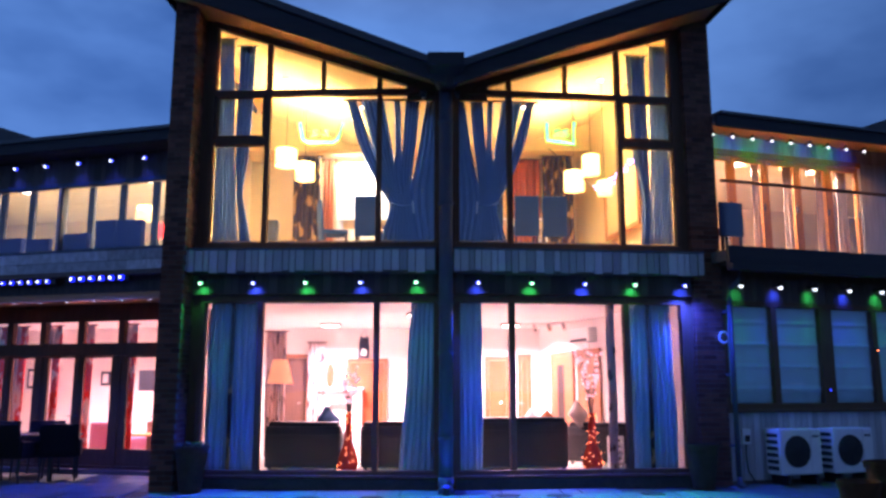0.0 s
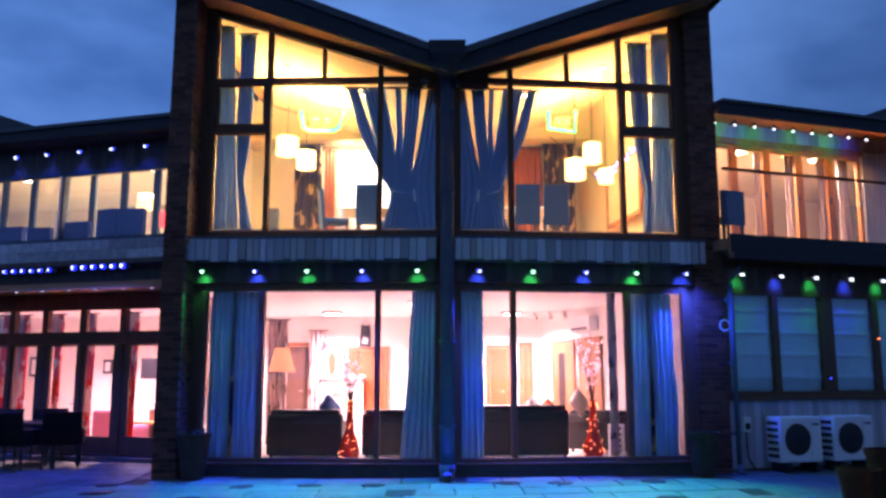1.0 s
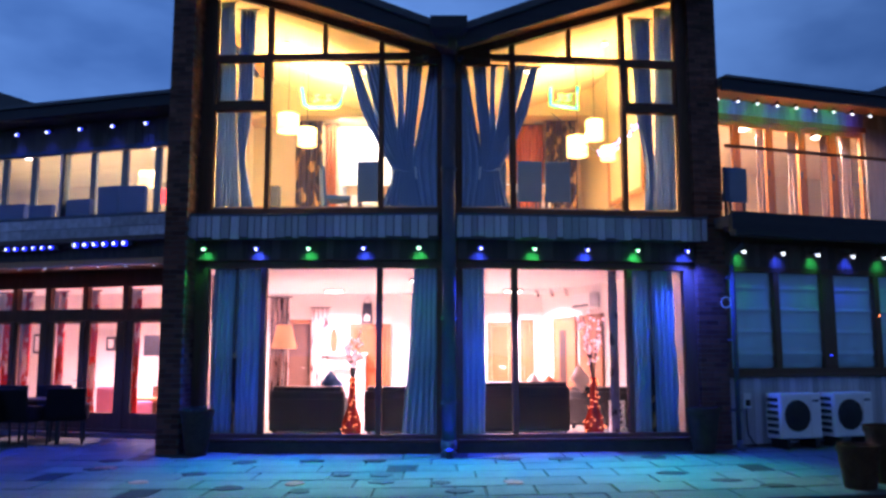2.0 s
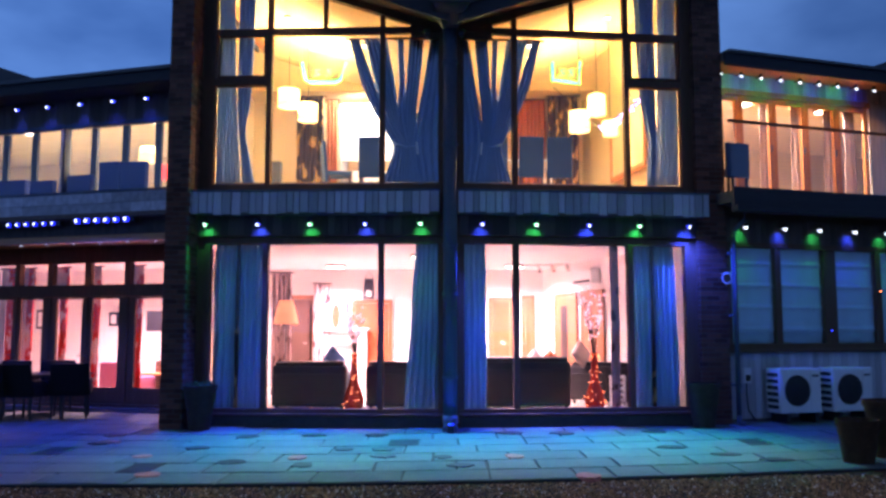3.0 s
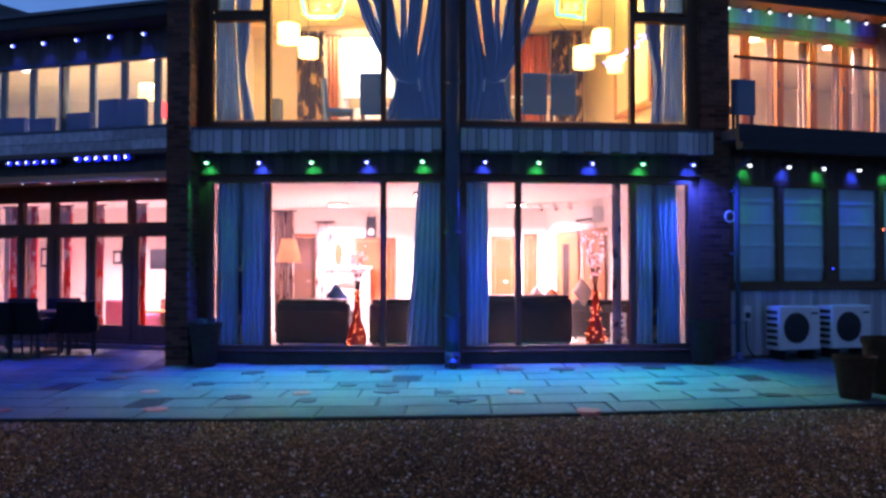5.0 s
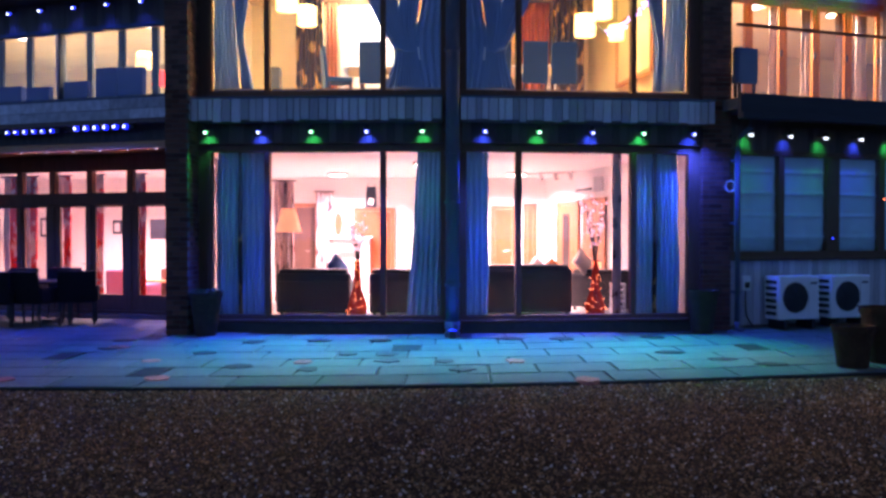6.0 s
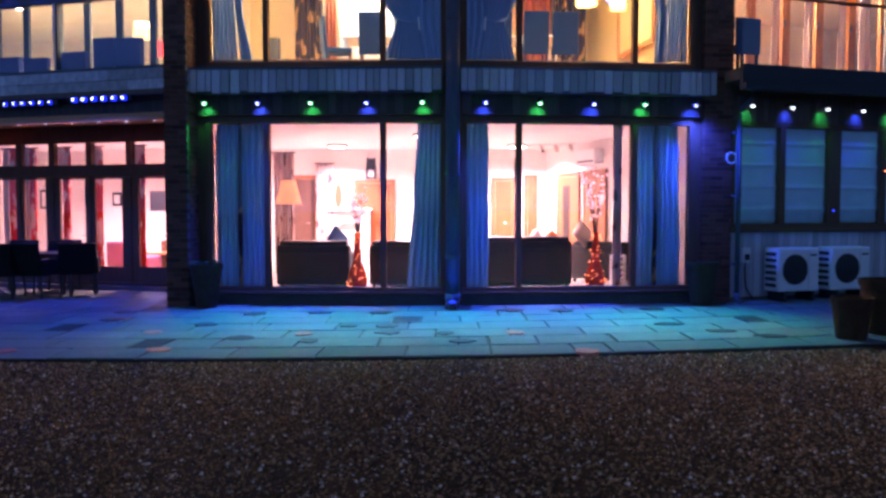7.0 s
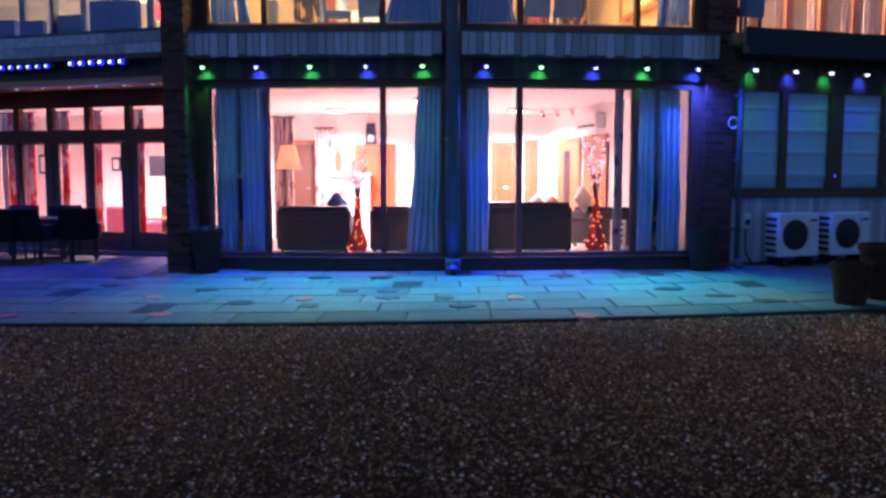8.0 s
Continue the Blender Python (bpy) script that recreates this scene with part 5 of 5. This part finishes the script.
def neon(x, y, z, w, h, flip):
    t = thing("neon_light", pose(x, y, z), "green neon outline light hung from the ceiling", "neon light", "green neon lights in the dining room")
    pts = [(-0.5 * w, 0.0, h), (-0.42 * w, 0, 0.15 * h), (-0.3 * w, 0, 0.0), (0.3 * w, 0, 0.0), (0.42 * w, 0, 0.15 * h), (0.55 * w, 0, h)]
    if flip:
        pts = [(-0.45 * w, 0, h), (-0.45 * w, 0, 0.1 * h), (0.1 * w, 0, 0.0), (0.4 * w, 0, -0.1 * h), (0.45 * w, 0, h)]
    part("tube", rod(pts, 0.036, 8), NEON, t, "glowing green tube")
    for s in (-0.14, 0.14):
        part("motif", rod([(s * w - 0.06, 0, 0.3 * h), (s * w + 0.05, 0, 0.35 * h), (s * w - 0.04, 0, 0.6 * h), (s * w + 0.06, 0, 0.62 * h)], 0.014, 6), NEON, t)
    for s in (-0.45, 0.45):
        part("cord", rod([(s * w, 0, h * 0.5), (s * w, 0, 6.29 + 0.318 * abs(x + s * w) - z)], 0.005, 5), BLACK, t)
    lamp("neon_glow", "POINT", pose(x, y - 0.06, z + h * 0.4), 9, GREEN, 0.05)


neon(-2.52, 16.13, 6.48, 0.85, 0.42, False)
neon(2.42, 16.13, 6.48, 0.62, 0.42, True)
pm = pose(3.3, 18.3, 0, 0, 0, math.degrees(math.atan2(13.42 - 19.0, 3.95 - 3.2)))
t = thing("picture_frame", pm @ pose(1.6, -0.1, 4.5), "large pale picture in an oak frame on the side wall", "picture")
fr = bmesh.new()
for q in ((0, 1.9, 0, 0.09), (0, 1.9, 1.21, 1.3)):
    box(fr, q[0], q[1], -0.04, 0, q[2], q[3], 0.006)
for q in (0, 1.81):
    box(fr, q, q + 0.09, -0.04, 0, 0.091, 1.209, 0.006)
part("frame", fr, OAK, t)
part("picture", cube(0.09, 1.81, -0.012, -0.004, 0.09, 1.21), CREAM, t)
t = thing("garland", pose(0, 14.6, 0), "garland of small violet lights strung across the room", "garland")
gp = [(2.78 + 0.08 * k, 0.0, 5.12 + 0.0055 * k * k + 0.012 * k) for k in range(11)]
part("cord", rod([(2.4, 3.35, 6.9), *gp, (4.0, -0.9, 6.3)], 0.012, 6), BLACK, t)
rg = random.Random(8)
for k in range(60):
    p = Vector(gp[k % 10]).lerp(Vector(gp[k % 10 + 1]), rg.random())
    part("light", ball(0.016, (p.x + rg.uniform(-0.04, 0.04), rg.uniform(-0.04, 0.04), p.z + rg.uniform(-0.05, 0.05)), 6), FAIRY_VIOLET, t)

t = thing("floor_speaker", pose(-3.42, 15.9, U), "slim dark floor standing loudspeaker by the wall", "loudspeaker")
part("cabinet", cube(-0.11, 0.11, 0, 0.24, 0.03, 0.95, 0.015), BLACK, t)
part("grille", cube(-0.095, 0.095, -0.012, -0.001, 0.4, 0.92, 0.004), GRILLE, t)
part("plinth", cube(-0.14, 0.14, -0.03, 0.27, 0.0, 0.029), BLACK, t)

# ---- wing rooms ----
for x, w in ((-5.7, 0.15), (-4.95, 0.18), (-4.45, 0.15), (-3.66, 0.16), (-2.92, 0.17), (-1.94, 0.13), (-1.1, 0.15)):
    curtain(WING_L, straight(x - 0.02, 0.1, 2.7), straight(x + w, 0.1, 2.7), 1.5, 0.1, 2.68, 3, FLORAL_RED, "narrow red and cream patterned curtain behind the doors", depth=0.03)
    curtain(WING_L, straight(x - 0.16, 0.1, 2.7), straight(x - 0.03, 0.1, 2.7), 1.5, 0.1, 2.68, 2, CREAM_CLOTH, "plain cream curtain edge behind the doors", depth=0.03)
PINK_COVER = cloth("dusty pink cover", (0.30, 0.10, 0.17), 0.0)
t = thing("armchair", WING_L @ pose(-3.14, 2.95, 0.02), "armchair in a dusty pink cover behind the glazed doors", "armchair")
part("seat", cube(-0.4, 0.4, -0.35, 0.35, 0.1, 0.5, 0.06), PINK_COVER, t)
part("backrest", cube(-0.4, 0.4, -0.45, -0.3, 0.1, 0.81, 0.06), PINK_COVER, t)
part("plinth", cube(-0.36, 0.36, -0.4, 0.32, 0.0, 0.099), BLACK, t)
t = thing("television", WING_L @ pose(-3.26, 3.6, 1.45), "dark television over a low unit", "television")
part("screen", cube(0, 0.85, 0, 0.05, 0, 0.44, 0.01), BLACK, t)
part("stand", cube(0.5, 0.65, 0.02, 0.06, -0.889, -0.001), BLACK, t)
t = thing("media_unit", WING_L @ pose(-3.33, 3.4, 0.02), "low dark unit with a pale shelf", "cabinet")
part("body", cube(0, 1.5, 0, 0.45, 0, 0.5, 0.01), DARKWOOD, t)
part("top", cube(-0.02, 1.52, -0.02, 0.46, 0.501, 0.54, 0.006), OAK, t)
part("back_panel", cube(0.2, 1.3, 0.4, 0.45, 0.541, 0.78), DARKWOOD, t)
for x, z0, z1, w in ((-8.3, 1.5, 2.0, 0.2), (-6.05, 1.57, 1.92, 0.14)):
    t = thing("picture_frame", WING_L @ pose(x, 5.9, z0), "dark framed picture on the pale wall", "picture")
    part("frame", cube(0, w * 2, 0, 0.04, 0, z1 - z0, 0.008), BLACK, t)
    part("picture", cube(0.06, w * 2 - 0.06, -0.006, -0.001, 0.06, z1 - z0 - 0.06), PAINTWHITE, t)


# the blue LED light on these seats is put into the cover colour
LED_TINT_COVER = cloth("chair cover tinted by led light", (0.018, 0.035, 0.22), 0.0)


def tub_chair(place, w, h, material, label):
    t = thing("lounge_chair", place, label, "chair", "seats behind the strip window")
    part("backrest", cube(0, w, 0, 0.12, 0.1, h, 0.02), material, t)
    part("seat", cube(0, w, 0.121, 0.6, 0.1, 0.45, 0.03), material, t)
    part("plinth", cube(0.04, w - 0.04, 0.05, 0.55, 0, 0.099), BLACK, t)


for x, w, h in ((-1.83, 0.42, 1.06), (-1.38, 0.5, 1.04), (-2.62, 0.62, 0.86), (-3.3, 0.5, 0.8), (-4.9, 1.5, 0.84)):
    tub_chair(WING_L @ pose(x, 0.17, 3.35), w, h, LED_TINT_COVER, "high backed chair behind the strip window, cover tinted for blue led light")
RED_GLOW = glow("red lampshade", (1.0, 0.05, 0.06), 3.0)
t = thing("table_lamp", WING_L @ pose(-1.335, 1.28, 3.35), "small red glowing lamp on a slim stand", "lamp")
part("stand", rod([(0, 0, 0), (0, 0, 0.95)], 0.02, 8), BLACK, t)
part("shade", lathe([(0.14, 0.93), (0.1, 1.2)], 20), RED_GLOW, t, smooth=True)
t = thing("table_lamp", WING_L @ pose(-1.97, 1.72, 3.35), "lamp with a glowing cream shade on a slim stand", "lamp")
part("stand", rod([(0, 0, 0), (0, 0, 1.4)], 0.02, 8), BLACK, t)
part("shade", lathe([(0.17, 1.38), (0.15, 1.66)], 20), SHADE, t, smooth=True)
# curtains and chair of the balcony room
GREY_CLOTH = cloth("mauve grey curtain cloth", (0.34, 0.27, 0.28), 0.12)
for x, w in ((0.42, 0.14), (1.5, 0.2), (2.2, 0.26), (2.95, 0.22), (3.45, 0.2)):
    curtain(WING_R, straight(x, 3.7, 5.7), straight(x + w, 3.7, 5.7), 1.3, 3.72, 5.68, max(2, int(w * 12)), GREY_CLOTH, "mauve grey curtain behind the balcony doors")
t = thing("balcony_chair", WING_R @ pose(-0.12, 0.15, 3.68), "dark high backed chair on the balcony", "chair")
part("backrest", cube(0, 0.45, 0, 0.06, 0.3, 0.88, 0.02), CHAIR_COVER, t)
part("seat", cube(0, 0.45, 0.061, 0.45, 0.38, 0.45, 0.02), CHAIR_COVER, t)
for x in (0.02, 0.38):
    for y in (0.02, 0.38):
        part("leg", cube(x, x + 0.04, y, y + 0.04, 0, 0.379 if y > 0.1 else 0.299), BLACK, t)

# ---- paving ----
SLAB = mat("grey sandstone", (0.085, 0.115, 0.12), 0.85, spec=0.12, grain=0.22, scale=2.2, bump=0.3, vary=0.18)
SLAB_DARK = mat("dark sandstone", (0.02, 0.02, 0.025), 0.85, spec=0.12, grain=0.35, scale=3, bump=0.35, vary=0.3)
STONE_PINK = mat("pinkish inset stone", (0.36, 0.13, 0.11), 0.85, spec=0.12, grain=0.4, scale=5, bump=0.35, vary=0.25)
STONE_GREY = mat("mid grey inset stone", (0.055, 0.06, 0.07), 0.85, spec=0.12, grain=0.4, scale=5, bump=0.35, vary=0.25)
BED = mat("dark joint bed", (0.02, 0.019, 0.018), 0.95, grain=0.4, scale=10, bump=0.6)
pave = thing("pavement", HOME, "terrace of uneven sandstone slabs along the house", "paving", kind="structure")
bm = bmesh.new()
xs = [-10 + 0.5 * k for k in range(41)]
low = [bm.verts.new((x, 8.28 + bend(x), -0.014)) for x in xs]
high = [bm.verts.new((x, 17.0, -0.014)) for x in xs]
under = [bm.verts.new((x, 8.28 + bend(x), -0.1)) for x in xs]
for i in range(40):
    bm.faces.new((low[i], low[i + 1], high[i + 1], high[i]))
    bm.faces.new((under[i], under[i + 1], low[i + 1], low[i]))
part("bed", bm, BED, pave)
rnd = random.Random(21)
START = (-0.465, 0.098, -0.173, -0.537, 0.14, -0.207)  # one joint of each course, from the drive inwards
count = 0
for row in range(11):
    y0, y1 = 0.62 * row, 0.62 * row + 0.62
    x = (START[row] if row < 6 else rnd.uniform(0, 0.9)) - 9.9
    while x < 9.0:
        w = 0.9
        xm = x + w / 2
        ym = 8.28 + bend(xm) + (y0 + y1) / 2
        limit = 12.75 if -4.4 < xm < 4.6 else (15.2 if xm < 0 else 13.9)
        # now and then a slab is made up of two shorter ones
        cut = rnd.uniform(0.28, 0.4) if rnd.random() < 0.22 else 0
        runs = ((x, cut), (x + cut, w - cut)) if cut else ((x, w),)
        if xm > -8.6 and ym < limit:
            for k, (xa, wa) in enumerate(runs):
                if count >= 300:
                    break
                g = rnd.uniform(0.009, 0.015)
                zz = rnd.uniform(-0.003, 0.003)
                corners = [(xa + g, y0 + g), (xa + wa - g, y0 + g), (xa + wa - g, y1 - g), (xa + g, y1 - g)]
                pts = [(a + rnd.uniform(-0.008, 0.008), 8.28 + bend(a) + b + rnd.uniform(-0.006, 0.006)) for a, b in corners]
                cx, cy = sum(p[0] for p in pts) / 4, sum(p[1] for p in pts) / 4
                sb = bmesh.new()
                top = [sb.verts.new((cx + (p[0] - cx) * 0.985, cy + (p[1] - cy) * 0.975, zz)) for p in pts]
                mid = [sb.verts.new((p[0], p[1], zz - 0.007)) for p in pts]
                bot = [sb.verts.new((p[0], p[1], -0.04)) for p in pts]
                sb.faces.new(top)
                for a, b in ((top, mid), (mid, bot)):
                    for i in range(4):
                        j = (i + 1) % 4
                        sb.faces.new((b[i], b[j], a[j], a[i]))
                short = cut and k == 0
                part("slab", sb, SLAB_DARK if short and rnd.random() < 0.4 else SLAB, pave)
                count += 1
        x += w

# rounded stones let into the slabs, some dark, some pinkish
INSETS = ((-1.78, 11.75, 0), (-0.90, 11.75, 0), (1.02, 12.0, 0), (1.75, 12.0, 0), (-2.68, 11.6, 0), (-3.05, 10.5, 0),
          (-2.35, 9.4, 0), (-4.45, 10.9, 0), (-4.6, 11.75, 0), (3.15, 12.2, 0), (2.95, 10.6, 0), (3.45, 10.0, 0), (3.9, 9.6, 0),
          (-1.65, 9.75, 1), (0.9, 9.85, 1), (-3.5, 9.8, 1), (-4.4, 11.0, 1), (-3.0, 8.6, 1), (-4.6, 8.5, 1), (1.55, 8.55, 1),
          (-0.65, 9.85, 2), (0.05, 9.8, 2), (0.25, 9.2, 2), (-1.5, 9.2, 2), (-1.2, 10.4, 2), (-0.7, 10.4, 2))
for ix, iy, kind in INSETS:
    ix -= 0.1
    wide, long = rnd.uniform(0.11, 0.16) + (0.06 if kind == 0 else 0), rnd.uniform(0.13, 0.2)
    wob = [rnd.uniform(0.82, 1.12) for _ in range(14)]
    bm = bmesh.new()
    ring = [(ix + wide * wob[i] * math.cos(i * math.pi / 7), iy + long * wob[i] * math.sin(i * math.pi / 7)) for i in range(14)]
    top = [bm.verts.new((ix + (x - ix) * 0.94, iy + (y - iy) * 0.94, 0.0085)) for x, y in ring]
    bot = [bm.verts.new((x, y, -0.03)) for x, y in ring]
    bm.faces.new(top)
    for i in range(14):
        bm.faces.new((bot[i], bot[(i + 1) % 14], top[(i + 1) % 14], top[i]))
    part("inset_stone", bm, (SLAB_DARK, STONE_PINK, STONE_GREY)[kind], pave)

# ---- loose gravel ----
STONE = mat("mixed gravel stones", (0.27, 0.16, 0.08), 0.8, spec=0.15, grain=0.3, scale=40, spread=0.9)
rs = np.random.RandomState(4)
N = 240000
gy = -2.0 + 10.8 * rs.rand(N)
gx = (rs.rand(N) * 2 - 1) * 8.5
edge = np.array([8.26 + bend(v) for v in gx])
keep = gy < edge - 0.02
gx, gy = gx[keep], gy[keep]
n = len(gx)
size = 0.006 + 0.010 * rs.rand(n) ** 1.6
base = np.array([(1, 0, 0), (-1, 0, 0), (0, 1, 0), (0, -1, 0), (0, 0, 0.75), (0, 0, -0.6)])
pts = base[None] * size[:, None, None] * (0.7 + 0.6 * rs.rand(n, 6, 1))
ang = rs.rand(n) * 6.28
c, s = np.cos(ang)[:, None], np.sin(ang)[:, None]
tilt = (rs.rand(n, 6) - 0.5) * size[:, None] * 0.7
px, py = pts[:, :, 0] * c - pts[:, :, 1] * s, pts[:, :, 0] * s + pts[:, :, 1] * c
verts = np.stack([px + gx[:, None], py + gy[:, None], pts[:, :, 2] + tilt - 0.033 + size[:, None] * 0.3], 2).reshape(-1, 3)
tri = np.array([(0, 2, 4), (2, 1, 4), (1, 3, 4), (3, 0, 4), (2, 0, 5), (1, 2, 5), (3, 1, 5), (0, 3, 5)])
faces = (tri[None] + 6 * np.arange(n)[:, None, None]).reshape(-1, 3)
me = bpy.data.meshes.new("gravel")
me.from_pydata(verts.tolist(), [], faces.tolist())
me.materials.append(STONE)
me.materials.append(mat("pale quartz stones", (0.75, 0.62, 0.50), 0.5, grain=0.2, scale=40, spread=0.4))
pale = np.repeat((rs.rand(n) < 0.08).astype(np.int32), 8)
me.polygons.foreach_set("material_index", pale)
tagged(new("gravel", me), "loose dark brown and grey gravel on the drive", "gravel", kind="stuff")
